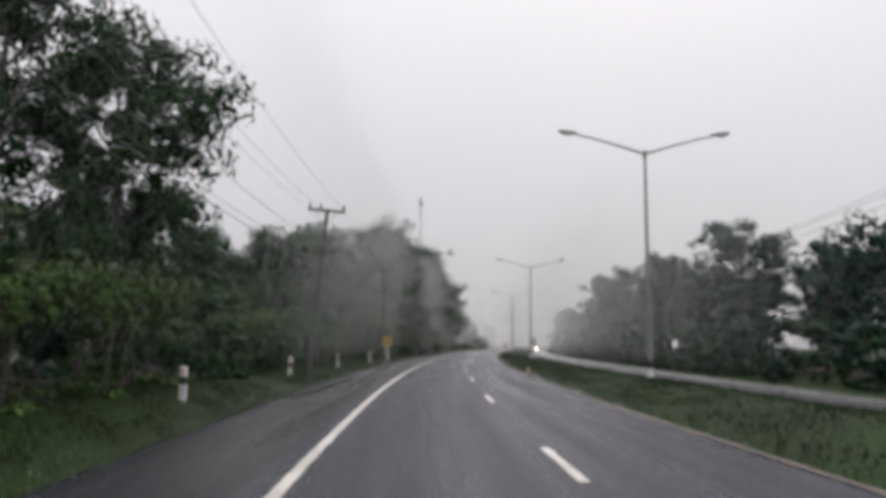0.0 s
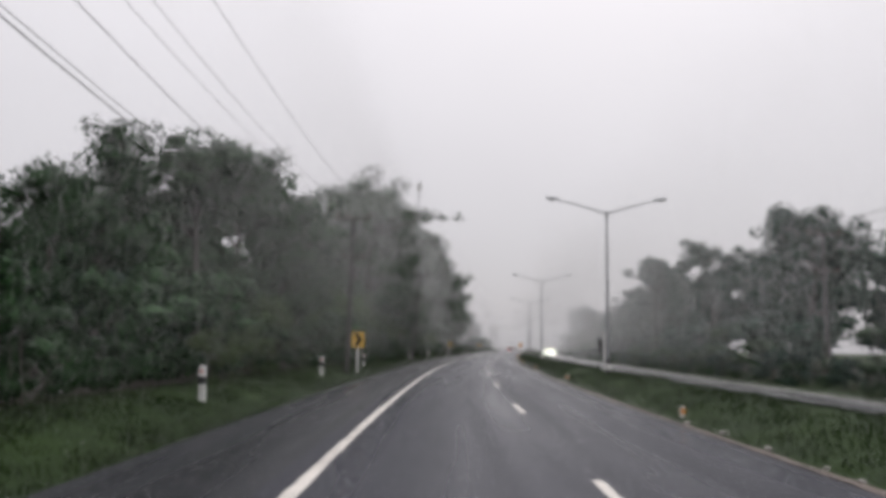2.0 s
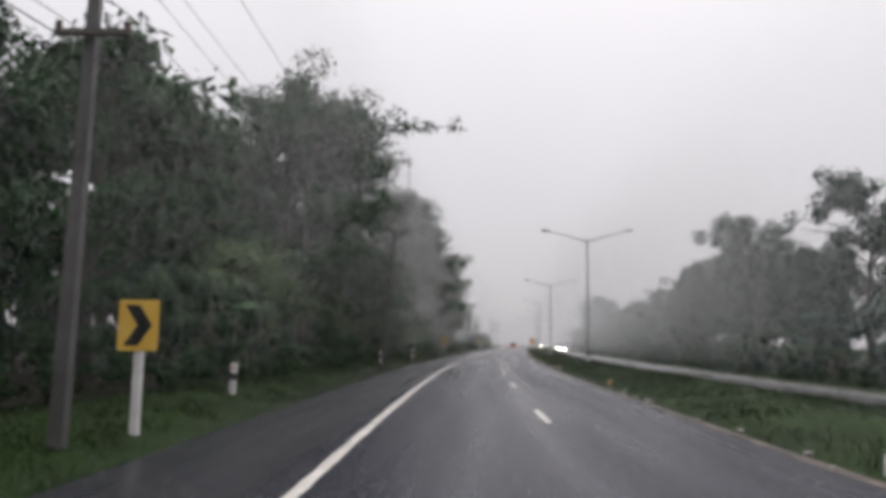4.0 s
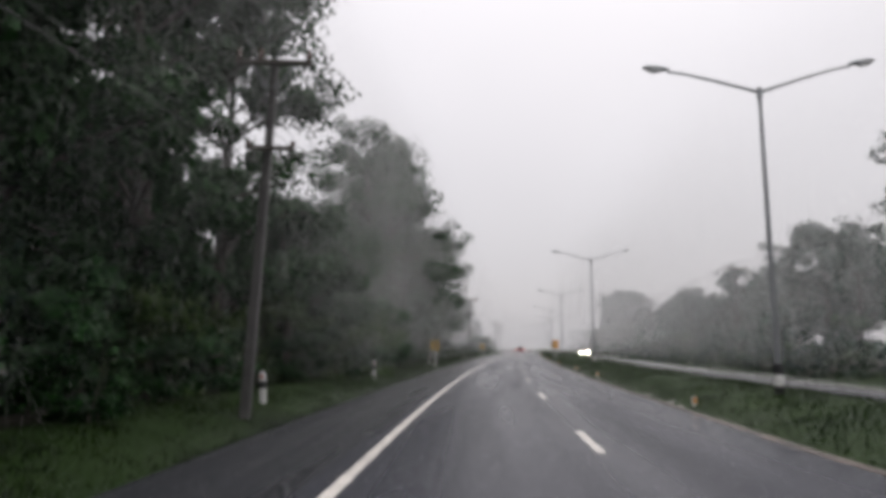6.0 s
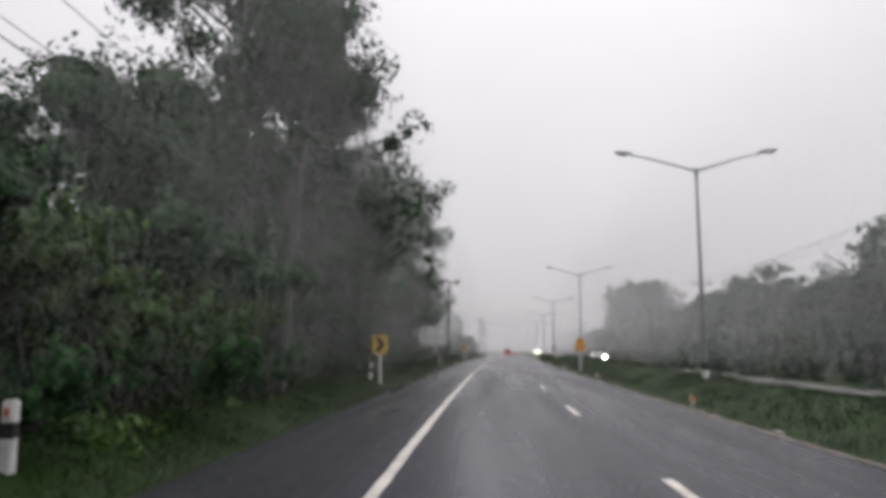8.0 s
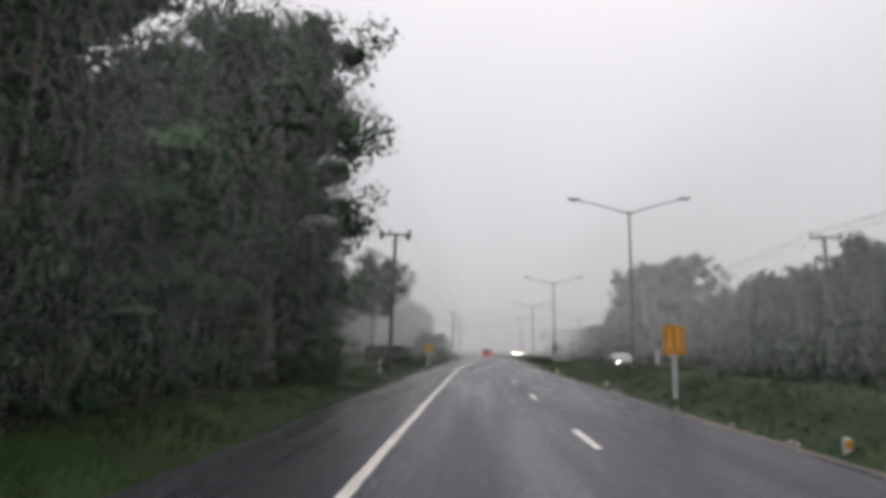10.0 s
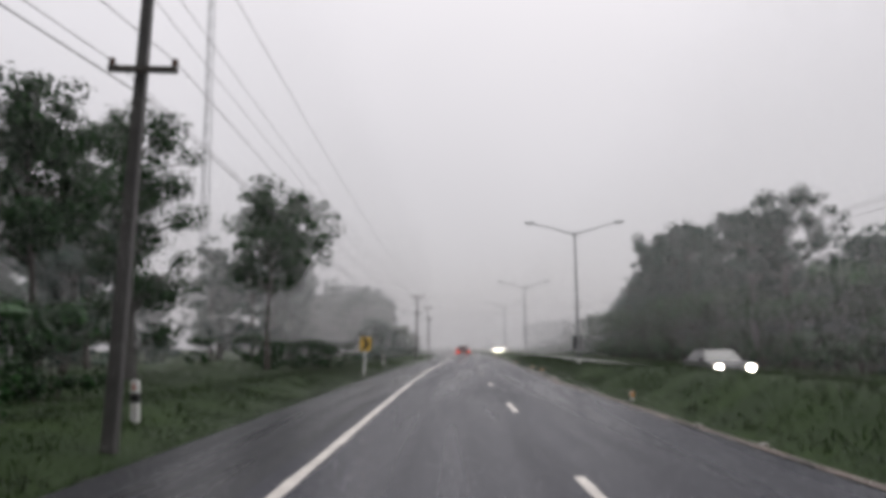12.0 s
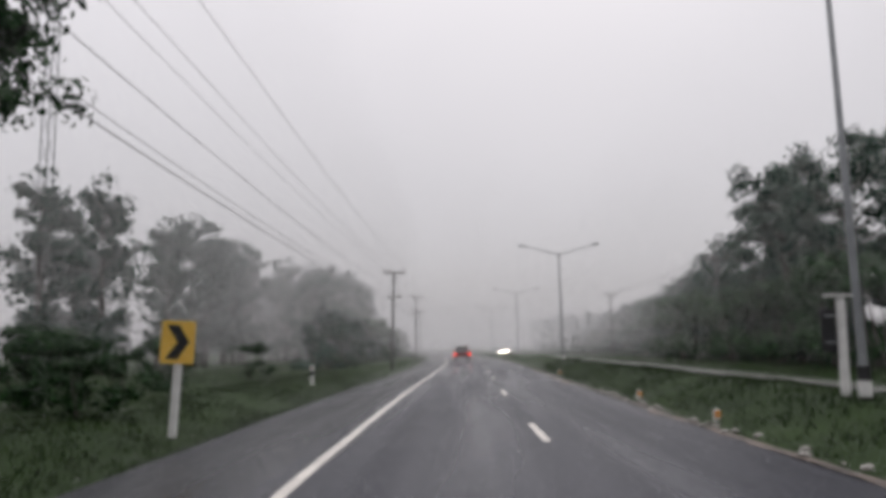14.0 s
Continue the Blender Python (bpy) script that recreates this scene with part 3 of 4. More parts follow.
# near thicket on the left: kind, metres along, metres across, height
for k, s, lat, h in (("broad_a", 14, -11, 9), ("broad_b", 22, -11.5, 9), ("tall_a", 27, -12.5, 12.5), ("tall_b", 32, -9.6, 11), ("lone", 35.8, -8.8, 11), ("broad_a", 43, -11.5, 6.5), ("broad_b", 48, -11, 7), ("broad_b", 54, -12, 7.5),
                     ("broad_a", 59, -11.5, 5.6), ("broad_b", 66.5, -11.8, 6.4), ("lone", 72, -13.5, 10.5), ("broad_a", 70.5, -15.5, 8.2), ("broad_a", 73, -11, 10.5), ("tall_a", 80, -11.5, 12), ("broad_b", 83, -9.8, 8),
                     ("broad_b", 90, -10.5, 11), ("over", 107.5, -8.6, 15.5), ("broad_b", 105, -12, 8), ("tall_a", 112, -10.8, 18), ("tall_a", 118.5, -10.6, 19), ("tall_a", 123.5, -9.6, 17),
                     ("tall_b", 119, -17, 18), ("broad_b", 127.8, -8.6, 8.4), ("broad_a", 131.4, -8.2, 9.0), ("broad_b", 133.8, -8.8, 8.4), ("broad_b", 139.5, -9.6, 6.4), ("broad_a", 143.5, -9.6, 9.2), ("broad_b", 148.0, -10.4, 10.4), ("tall_b", 153, -10.0, 20),
                     ("tall_a", 160, -9.4, 20), ("tall_b", 166, -9.6, 18), ("broad_a", 171, -10, 13), ("tall_b", 177, -12, 15), ("broad_b", 182, -10.5, 11), ("tall_a", 188, -12, 17),
                     ("tall_a", 186.5, -8.5, 17.0), ("tall_a", 191.0, -9.0, 16.0), ("tall_a", 193.6, -10.0, 13.0), ("tall_b", 191.5, -13.5, 14.0), ("broad_a", 198, -11.5, 5)):
    plant(k, s, lat, h, float(rng.uniform(0, 360)) if k != "over" else 0.0, "roadside thicket")
for k, s, lat, h in (("lone", 209.5, -13, 10.4), ("tall_b", 216.5, -13, 12.2), ("airy_b", 222, -18.5, 9), ("airy_a", 231, -22, 9.5), ("lone", 228.5, -10.2, 11.6), ("broad_a", 206, -17, 8), ("slim", 224, -30, 10), ("slim", 231, -31, 11)):
    plant(k, s, lat, h, float(rng.uniform(0, 360)), "trees beside the field")
# second row behind the thicket
for i in range(22):
    s = 8 + i * 8.6 + rng.uniform(-2, 2)
    plant("back_a", s, -19 + rng.uniform(-2.5, 2.5), 4.6 if 54 < s < 93 else rng.uniform(7.5, 10.5), float(rng.uniform(0, 360)), "roadside thicket")
for i in range(20):
    s = 76 + i * 6.2 + rng.uniform(-1.5, 1.5)
    tall = 100 < s < 124 or 168 < s < 196
    plant("back_a", s, (-16.0 if tall else -23.0) + rng.uniform(-1.2, 1.2), rng.uniform(13.0, 16.0) if tall else rng.uniform(6.5, 8.5), float(rng.uniform(0, 360)), "roadside thicket")
for s, lat, h in ((196, -19, 5.5), (203, -20, 4.8), (200, -24, 5.5)):
    plant("back_a", s, lat, h, float(rng.uniform(0, 360)), "roadside thicket")
# undergrowth at its foot
for i in range(82):
    s = 10 + i * 2.28 + rng.uniform(-0.6, 0.6)
    if 27 < s < 41:
        continue
    row = i % 2
    plant(("shrub_b", "shrub", "shrub_b", "fresh", "shrub", "shrub_b")[int(rng.integers(0, 6))], s, (-7.5, -9.0)[row] + rng.uniform(-0.5, 0.4), (rng.uniform(1.5, 2.6), rng.uniform(3.0, 4.8))[row], float(rng.uniform(0, 360)), "undergrowth")
for i in range(50):
    plant(("scrub", "shrub_b")[i % 2], 9 + i * 3.75 + rng.uniform(-1, 1), -13.2 + rng.uniform(-1, 1), rng.uniform(3.5, 5.5), float(rng.uniform(0, 360)), "undergrowth")
for s, lat, h in ((30, -8.4, 4.8), (34, -8.2, 4.8), (38, -8.6, 4.2), (117, -8.9, 3.6), (129, -8.6, 3.8), (136, -8.6, 4.2), (98, -9.8, 6.0), (103.5, -9.7, 7.0)):
    plant("fresh", s, lat, h, float(rng.uniform(0, 360)), "undergrowth")
for s, lat, h in ((200, -9.5, 3.4), (205, -10, 2.8), (234, -10.2, 1.9), (231, -11, 1.8), (241, -9.5, 1.8), (237, -9.2, 1.6)):
    plant("shrub", s, lat, h, float(rng.uniform(0, 360)), "bushes in the field")
for s, lat, h in ((232.2, -8.3, 2.1), (231.0, -7.2, 1.5), (236, -17, 2.4), (239, -12.5, 2.0), (242, -15, 2.6), (246, -12, 2.2), (249, -18, 2.8), (251, -9.5, 2.0)):
    plant("shrub_b", s, lat, h, float(rng.uniform(0, 360)), "bushes in the field")
# bushes crowding the verge round a pole
for k, s, lat, h in (("fresh", 131.5, -7.4, 3.8), ("shrub_b", 134.5, -7.2, 4.2), ("fresh", 137.5, -7.2, 4.4), ("shrub_b", 140.6, -7.0, 4.8), ("fresh", 144.0, -7.4, 4.2), ("shrub_b", 146.5, -6.8, 4.4)):
    plant(k, s, lat, h, float(rng.uniform(0, 360)), "undergrowth")
for s, lat, h in ((126.5, -15.5, 10), (131, -16.5, 9.5)):
    plant("back_a", s, lat, h, float(rng.uniform(0, 360)), "roadside thicket")
# misty trees behind the field's near corner
for i in range(22):
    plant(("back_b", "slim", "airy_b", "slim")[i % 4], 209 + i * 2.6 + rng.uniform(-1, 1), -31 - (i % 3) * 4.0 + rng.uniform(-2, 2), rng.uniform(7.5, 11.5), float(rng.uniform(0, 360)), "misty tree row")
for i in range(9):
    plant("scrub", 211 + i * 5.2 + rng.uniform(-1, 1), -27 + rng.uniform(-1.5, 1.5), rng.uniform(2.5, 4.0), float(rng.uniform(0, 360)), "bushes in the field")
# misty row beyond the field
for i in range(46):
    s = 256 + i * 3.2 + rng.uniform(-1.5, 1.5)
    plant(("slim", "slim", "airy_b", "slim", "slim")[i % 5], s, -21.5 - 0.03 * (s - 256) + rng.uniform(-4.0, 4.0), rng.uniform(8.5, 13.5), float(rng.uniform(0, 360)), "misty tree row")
for i in range(8):
    plant(("back_b", "airy_a")[i % 2], 292 + i * 6.5 + rng.uniform(-2, 2), -14.5 + rng.uniform(-1.5, 1), rng.uniform(8.5, 11.0), float(rng.uniform(0, 360)), "far roadside trees")
for i in range(22):
    plant(("scrub", "shrub_b")[i % 2], 268 + i * 4.4 + rng.uniform(-1, 1), -9.6 + rng.uniform(-1.0, 0.8), rng.uniform(2.2, 5.2), float(rng.uniform(0, 360)), "far roadside trees")

# right-hand wood beyond the opposite carriageway
right = ((40, 7.5), (48, 8), (54, 8.4), (62, 8.6), (78, 8), (84, 6.5), (104, 8), (120, 8.4), (126, 9.4), (139, 9.6), (147, 9.4),
         (155, 9), (163, 8.6), (171, 9.4), (179, 6.6), (188, 8.8), (197, 7.0), (205, 9.2), (212, 8), (219, 7.4), (227, 7.2), (250, 11), (274, 11),
         (283, 10), (293, 9), (303, 8), (314, 7), (327, 6.5), (340, 7), (356, 7.5), (374, 8), (394, 8))
for i, (s, lat, h) in enumerate(((70.9, 22.2, 11.2), (88.7, 21.6, 10.6), (92.5, 23.5, 10.2), (113.0, 22.8, 11.6), (108.5, 24.5, 10.2), (131.5, 22.0, 12.4), (136.0, 24.0, 11.2), (151.0, 23.0, 10.2),
                                 (235.0, 22.0, 11.5), (242.5, 22.5, 11.8), (258.0, 22.2, 13.2), (266.5, 22.4, 13.8))):
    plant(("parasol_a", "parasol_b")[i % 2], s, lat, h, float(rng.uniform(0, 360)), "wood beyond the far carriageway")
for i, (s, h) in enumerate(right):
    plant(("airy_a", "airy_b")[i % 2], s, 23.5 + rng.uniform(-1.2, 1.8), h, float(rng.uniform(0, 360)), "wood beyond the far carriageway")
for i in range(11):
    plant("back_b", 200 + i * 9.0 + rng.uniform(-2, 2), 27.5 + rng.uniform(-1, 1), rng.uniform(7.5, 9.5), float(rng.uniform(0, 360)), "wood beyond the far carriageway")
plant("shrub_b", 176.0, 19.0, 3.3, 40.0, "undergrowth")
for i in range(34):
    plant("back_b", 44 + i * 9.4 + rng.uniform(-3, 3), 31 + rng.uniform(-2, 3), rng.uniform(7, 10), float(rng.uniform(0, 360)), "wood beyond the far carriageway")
for i in range(96):
    plant(("scrub", "scrub", "shrub_b")[i % 3], 38 + i * 3.5 + rng.uniform(-1.2, 1.2), (((17.6, 19.8) if i < 48 else (20.6, 22.2))[i % 2]) + rng.uniform(-0.5, 0.5), (rng.uniform(1.4, 2.6), rng.uniform(3.0, 5.2))[i % 2], float(rng.uniform(0, 360)), "undergrowth")

# low growth crowding the far carriageway's outer edge
for i in range(66):
    plant(("scrub", "shrub", "shrub_b")[i % 3], 36 + i * 2.6 + rng.uniform(-0.6, 0.6), 16.7 + rng.uniform(-0.3, 0.6), rng.uniform(1.0, 2.3), float(rng.uniform(0, 360)), "undergrowth")
# tall thick undergrowth hiding the trunks where the wood comes forward
thick = np.random.default_rng(151)
for i in range(26):
    plant("shrub_b", 222 + i * 2.7 + thick.uniform(-0.7, 0.7), 19.6 + (i % 2) * 0.9 + thick.uniform(-0.4, 0.4), thick.uniform(4.6, 6.8), float(thick.uniform(0, 360)), "undergrowth")


# ---- street lamps on the median ----
def street_lamp():
    root = thing("street_lamp", "twin-armed galvanised steel street lamp, unlit, on the grassy median", "street lamp", "median street lamps")
    H, A, D = 8.07, 2.91, 0.65
    part("pole", cone(0.085, 0.045, -0.1, H, 12), M_STEEL, root, smooth_it=False)
    part("base_plate", box(0.36, 0.36, 0.05, 0, 0, 0.02), M_STEEL, root, bevel=0.008)
    part("collar", cone(0.075, 0.068, H - 0.22, H + 0.06, 12), M_STEEL, root)
    for i, (z0, z1, mt, lb) in enumerate(((0.12, 0.37, M_RED, "faded red painted band"), (0.37, 0.62, M_BLACK, "black painted band"), (0.62, 0.90, M_WHITE, "white painted band"), (0.90, 1.15, M_BLACK, "black painted band"))):
        part("band", cone(0.115, 0.112, z0, z1, 14), mt, root, lb)
    for sgn in (-1, 1):
        pts = [(0, 0, H - 0.06), (sgn * 0.5, 0, H + 0.10), (sgn * 1.2, 0, H + 0.31), (sgn * 1.9, 0, H + 0.50), (sgn * (A - 0.62), 0, H + D - 0.09)]
        part("arm", tube(pts, [0.045, 0.042, 0.038, 0.034, 0.030], 8), M_STEEL, root, smooth_it=True)
        bm = bmesh.new()
        bmesh.ops.create_uvsphere(bm, u_segments=14, v_segments=8, radius=1.0)
        for v in bm.verts:
            # flat below, arched above, narrower at the arm
            w = 0.75 + 0.25 * v.co.x * sgn
            v.co = Vector((v.co.x * 0.36, v.co.y * 0.16 * w, v.co.z * (0.10 if v.co.z > 0 else 0.045)))
        head = part("lamp_head", bm, M_STEEL, root, "grey die-cast lamp housing", pose(sgn * (A - 0.34), 0, H + D, 0, -7 * sgn, 0), smooth_it=True)
        bm = bmesh.new()
        bmesh.ops.create_uvsphere(bm, u_segments=12, v_segments=6, radius=1.0)
        for v in bm.verts:
            v.co = Vector((v.co.x * 0.22 + 0.06 * sgn, v.co.y * 0.12, min(v.co.z, 0) * 0.075 - 0.03))
        part("lens", bm, M_LENS, head, "clear lamp glass", smooth_it=True)
    return root


lamp = street_lamp()
for i, s in enumerate((39.9, 77.5, 115.8, 152.8, 191.0, 229.0, 268.6, 307.4, 346.0, 385.0)):
    m = spot(s, 7.34 if s == 229.0 else 7.17)
    if i == 0:
        lamp.matrix_basis = m
    else:
        copy_thing(lamp, m)


# ---- power poles and lines ----
POLE_H = 7.9


def power_pole(name, label, group):
    root = thing(name, label, "power pole", group)
    bm = bmesh.new()
    bmesh.ops.create_cone(bm, cap_ends=True, segments=4, radius1=0.15, radius2=0.105, depth=POLE_H + 0.5, matrix=Matrix.Translation((0, 0, POLE_H / 2 - 0.25)) @ pose(0, 0, 0, 0, 0, 45))
    part("post", bm, M_CONC, root, "weathered grey concrete post", bevel=0.015)
    part("crossarm", box(1.75, 0.10, 0.12, 0, -0.17, POLE_H - 0.12), M_TIMBER, root, "dark crossarm", bevel=0.012)
    part("lower_crossarm", box(1.1, 0.09, 0.10, 0.1, -0.19, POLE_H - 2.1), M_TIMBER, root, "dark short lower crossarm", bevel=0.01)
    for sgn in (-1, 1):
        part("brace", tube([(sgn * 0.5, -0.2, POLE_H - 0.2), (sgn * 0.06, -0.18, POLE_H - 0.75)], [0.018, 0.018], 6), M_STEEL, root)
    for x in (-0.80, -0.30, 0.80):
        bm = cone(0.035, 0.03, POLE_H - 0.06, POLE_H + 0.02, 10, x=x, y=-0.17)
        cone(0.075, 0.05, POLE_H + 0.02, POLE_H + 0.09, 10, bm, x, -0.17)
        cone(0.06, 0.03, POLE_H + 0.09, POLE_H + 0.20, 10, bm, x, -0.17)
        part("insulator", bm, M_CERAM, root)
    for x in (-0.40, 0.60):
        bm = cone(0.05, 0.05, POLE_H - 2.05, POLE_H - 1.93, 10, x=x, y=-0.19)
        part("insulator", bm, M_CERAM, root)
    return root


pole_left = power_pole("power_pole", "weathered concrete power pole with dark crossarms on the verge", "roadside power poles")
LEFT_POLES = (12.0, 48.7, 79.5, 113.7, 148.5, 198.0, 271.5, 308.0, 345.0)
LEFT_SIZES = (1.0, 0.95, 1.0, 1.05, 1.0, 1.03, 0.92, 1.0, 1.0)
LEFT_LATS = (-5.4, -5.4, -5.4, -5.3, -6.7, -5.0, -5.2, -5.4, -5.4)
for i, s in enumerate(LEFT_POLES):
    m = spot(s, LEFT_LATS[i], 0.15, 0, LEFT_SIZES[i], (2.2, 4.6, 0.6, 3.6, 4.0, 2.2, 1.8, 0.4, 0.3)[i])
    if i == 0:
        pole_left.matrix_basis = m
    else:
        copy_thing(pole_left, m)
fused = thing("fuse_cutout", "dark bulky fuse cut-out hanging at a crossarm's end", "fuse cut-out", "fuse cut-outs")
bm = cone(0.10, 0.13, -0.34, -0.10, 10)
cone(0.13, 0.08, -0.10, 0.02, 10, bm)
cone(0.05, 0.05, 0.02, 0.16, 8, bm)
part("fuse_body", bm, M_CERAM, fused)
part("hanger", box(0.05, 0.16, 0.05, 0, 0.06, 0.10), M_STEEL, fused, "steel hanger bracket", bevel=0.006)
fused.matrix_basis = spot(198.0, -5.0, 0.15, 0, 1.03, 2.2) @ pose(-0.74, -0.34, POLE_H - 0.10)
copy_thing(fused, spot(198.0, -5.0, 0.15, 0, 1.03, 2.2) @ pose(0.74, -0.34, POLE_H - 0.10))
pole_right = power_pole("power_pole", "grey concrete power pole half hidden by the far wood", "far power poles")
RIGHT_POLES = (44.0, 82.0, 121.5, 159.0, 198.0, 234.2, 272.0, 310.0)
for i, s in enumerate(RIGHT_POLES):
    m = spot(s, 19.4, 0.05)
    if i == 0:
        pole_right.matrix_basis = m
    else:
        copy_thing(pole_right, m)


def cable(s0, s1, lat, end, z, z_end, sag, r, label, group):
    pts = []
    for i in range(13):
        u = i / 12
        x, y = on(s0 + (s1 - s0) * u, lat + (end - lat) * u)
        pts.append((float(x), float(y), z + (z_end - z) * u - 4 * sag * u * (1 - u)))
    ob = part("power_cable", tube(pts, [r] * len(pts), 5), M_WIRE)
    return tagged(ob, label, "power cable", group)


for i in range(len(LEFT_POLES) - 1):
    a, b, la, lb, ka, kb = LEFT_POLES[i], LEFT_POLES[i + 1], LEFT_LATS[i] + 0.1, LEFT_LATS[i + 1] + 0.1, LEFT_SIZES[i], LEFT_SIZES[i + 1]
    for dl in (-0.55, -0.05, 1.05):
        cable(a, b, la + dl, lb + dl, 0.15 + ka * (POLE_H + 0.18), 0.15 + kb * (POLE_H + 0.18), 0.5, 0.007, "thin black overhead power line strung between poles", "roadside power lines")
    for dl, dz, r in ((-0.3, -1.93, 0.008), (0.7, -1.93, 0.008), (0.25, -2.53, 0.011)):
        cable(a, b, la + dl, lb + dl, 0.15 + ka * (POLE_H + dz), 0.15 + kb * (POLE_H + dz), 0.6, r, "black overhead cable sagging below the power lines", "roadside power lines")
for a, b in zip(RIGHT_POLES[:-1], RIGHT_POLES[1:]):
    for dl in (-0.8, -0.3, 0.8):
        cable(a, b, 19.4 + dl, 19.4 + dl, POLE_H + 0.25, POLE_H + 0.25, 0.4, 0.012, "thin overhead line along the far wood", "far power lines")


# ---- signs and posts ----
def plate(w, h, t, r):
    """An upright plate with rounded corners, facing -y."""
    bm = bmesh.new()
    pts = []
    for cx, cz, a0 in ((w / 2 - r, h / 2 - r, 0), (-w / 2 + r, h / 2 - r, 90), (-w / 2 + r, -h / 2 + r, 180), (w / 2 - r, -h / 2 + r, 270)):
        for k in range(4):
            a = radians(a0 + 30 * k)
            pts.append((cx + r * math.cos(a), cz + r * math.sin(a)))
    f = bm.faces.new([bm.verts.new((x, -t / 2, z)) for x, z in pts])
    g = bmesh.ops.extrude_face_region(bm, geom=[f])
    bmesh.ops.translate(bm, vec=(0, t, 0), verts=[v for v in g["geom"] if isinstance(v, bmesh.types.BMVert)])
    bmesh.ops.recalc_face_normals(bm, faces=bm.faces)
    return bm


def chevron(w, h, arm):
    """A bent arrow that points to +x, a thin solid facing -y."""
    bm = bmesh.new()
    pts = [(-w / 2, h / 2), (-w / 2 + arm, h / 2), (w / 2, 0), (-w / 2 + arm, -h / 2), (-w / 2, -h / 2), (w / 2 - arm, 0)]
    f = bm.faces.new([bm.verts.new((x, 0, z)) for x, z in pts])
    g = bmesh.ops.extrude_face_region(bm, geom=[f])
    bmesh.ops.translate(bm, vec=(0, -0.004, 0), verts=[v for v in g["geom"] if isinstance(v, bmesh.types.BMVert)])
    bmesh.ops.recalc_face_normals(bm, faces=bm.faces)
    return bm


def chevron_sign():
    root = thing("chevron_sign", "yellow chevron sign with black arrow on a white post", "road sign", "chevron signs")
    part("post", box(0.13, 0.13, 2.1, 0, 0.09, 1.0), M_WHITE, root, "white concrete post", bevel=0.012)
    p = part("sign_plate", plate(0.66, 0.82, 0.012, 0.05), M_YELLOW, root, "yellow reflective plate", pose(0, 0, 1.76))
    part("arrow", chevron(0.46, 0.66, 0.24), M_BLACK, p, "black bent arrow", pose(0, -0.007, 0))
    part("bracket", box(0.5, 0.03, 0.04, 0, 0.018, 1.95), M_STEEL, root)
    part("bracket", box(0.5, 0.03, 0.04, 0, 0.018, 1.57), M_STEEL, root)
    return root


sign = chevron_sign()
for i, (s, lat) in enumerate(((81.2, -5.15), (159.0, -5.25), (230.2, -5.1))):
    m = spot(s, lat, 0.06, 0, 1.0, (0, -1, 3)[i])
    if i == 0:
        sign.matrix_basis = m
    else:
        copy_thing(sign, m)

# the orange marker on the median
board = thing("marker_sign", "orange marker board on a short white post in the median grass", "road sign")
part("post", box(0.11, 0.11, 2.0, 0, 0.075, 0.95), M_WHITE, board, "white post", bevel=0.01)
bp = part("sign_plate", plate(0.64, 0.86, 0.012, 0.06), M_ORANGE, board, "orange reflective plate", pose(0, 0, 1.86))
for x in (-0.14, 0.12):
    part("bar", box(0.09, 0.004, 0.6, x, -0.009, 0.0), M_YELLOW, bp, "paler upright bar")
board.matrix_basis = spot(178.6, 5.75, 0.05)


def guide_post():
    root = thing("guide_post", "white concrete guide post with black band on the verge", "guide post", "verge guide posts")
    bm = box(0.15, 0.15, 0.95, 0, 0, 0.42)
    part("post", bm, M_WHITE, root, bevel=0.02)
    part("band", box(0.156, 0.156, 0.20, 0, 0, 0.55), M_BLACK, root, "black painted band", bevel=0.01)
    part("reflector", box(0.06, 0.012, 0.09, 0, -0.082, 0.76), M_RED, root, "small red reflector")
    return root


gp = guide_post()
for i, s in enumerate((34.1, 47.0, 60.4, 75.6, 88.5, 116.9, 134.6, 160.3, 201.0, 247.0)):
    m = spot(s, -5.9, 0.12, 0, 1.0, (0, 2, -2)[i % 3])
    if i == 0:
        gp.matrix_basis = m
    else:
        copy_thing(gp, m)


def edge_marker():
    root = thing("edge_marker", "low orange and white marker stub at the soil edge", "road marker", "median edge markers")
    part("stub", box(0.12, 0.10, 0.30, 0, 0, 0.12), M_WHITE, root, bevel=0.02)
    part("reflector", box(0.10, 0.012, 0.13, 0, -0.055, 0.18), M_ORANGE, root, "orange reflector")
    return root


em = edge_marker()
for i, s in enumerate((60.0, 79.0, 97.7, 117.0, 136.2, 148.0, 168.0, 188.5, 208.0, 231.0, 237.5, 256.0)):
    m = spot(s, 5.45, 0.02, 0, 1.0, (0, 3, -4)[i % 3])
    if i == 0:
        em.matrix_basis = m
    else:
        copy_thing(em, m)

# white posts on the far verge, and the sign seen from behind
wp = thing("white_post", "white concrete post with a flat cap beside the far carriageway", "post")
part("post", box(0.16, 0.14, 1.75, 0, 0, 0.8), M_WHITE, wp, bevel=0.015)
part("cap", box(0.28, 0.18, 0.07, 0, 0, 1.70), M_WHITE, wp, "flat white cap", bevel=0.012)
wp.matrix_basis = spot(202.5, 11.0, float(ground_z(11.0)))


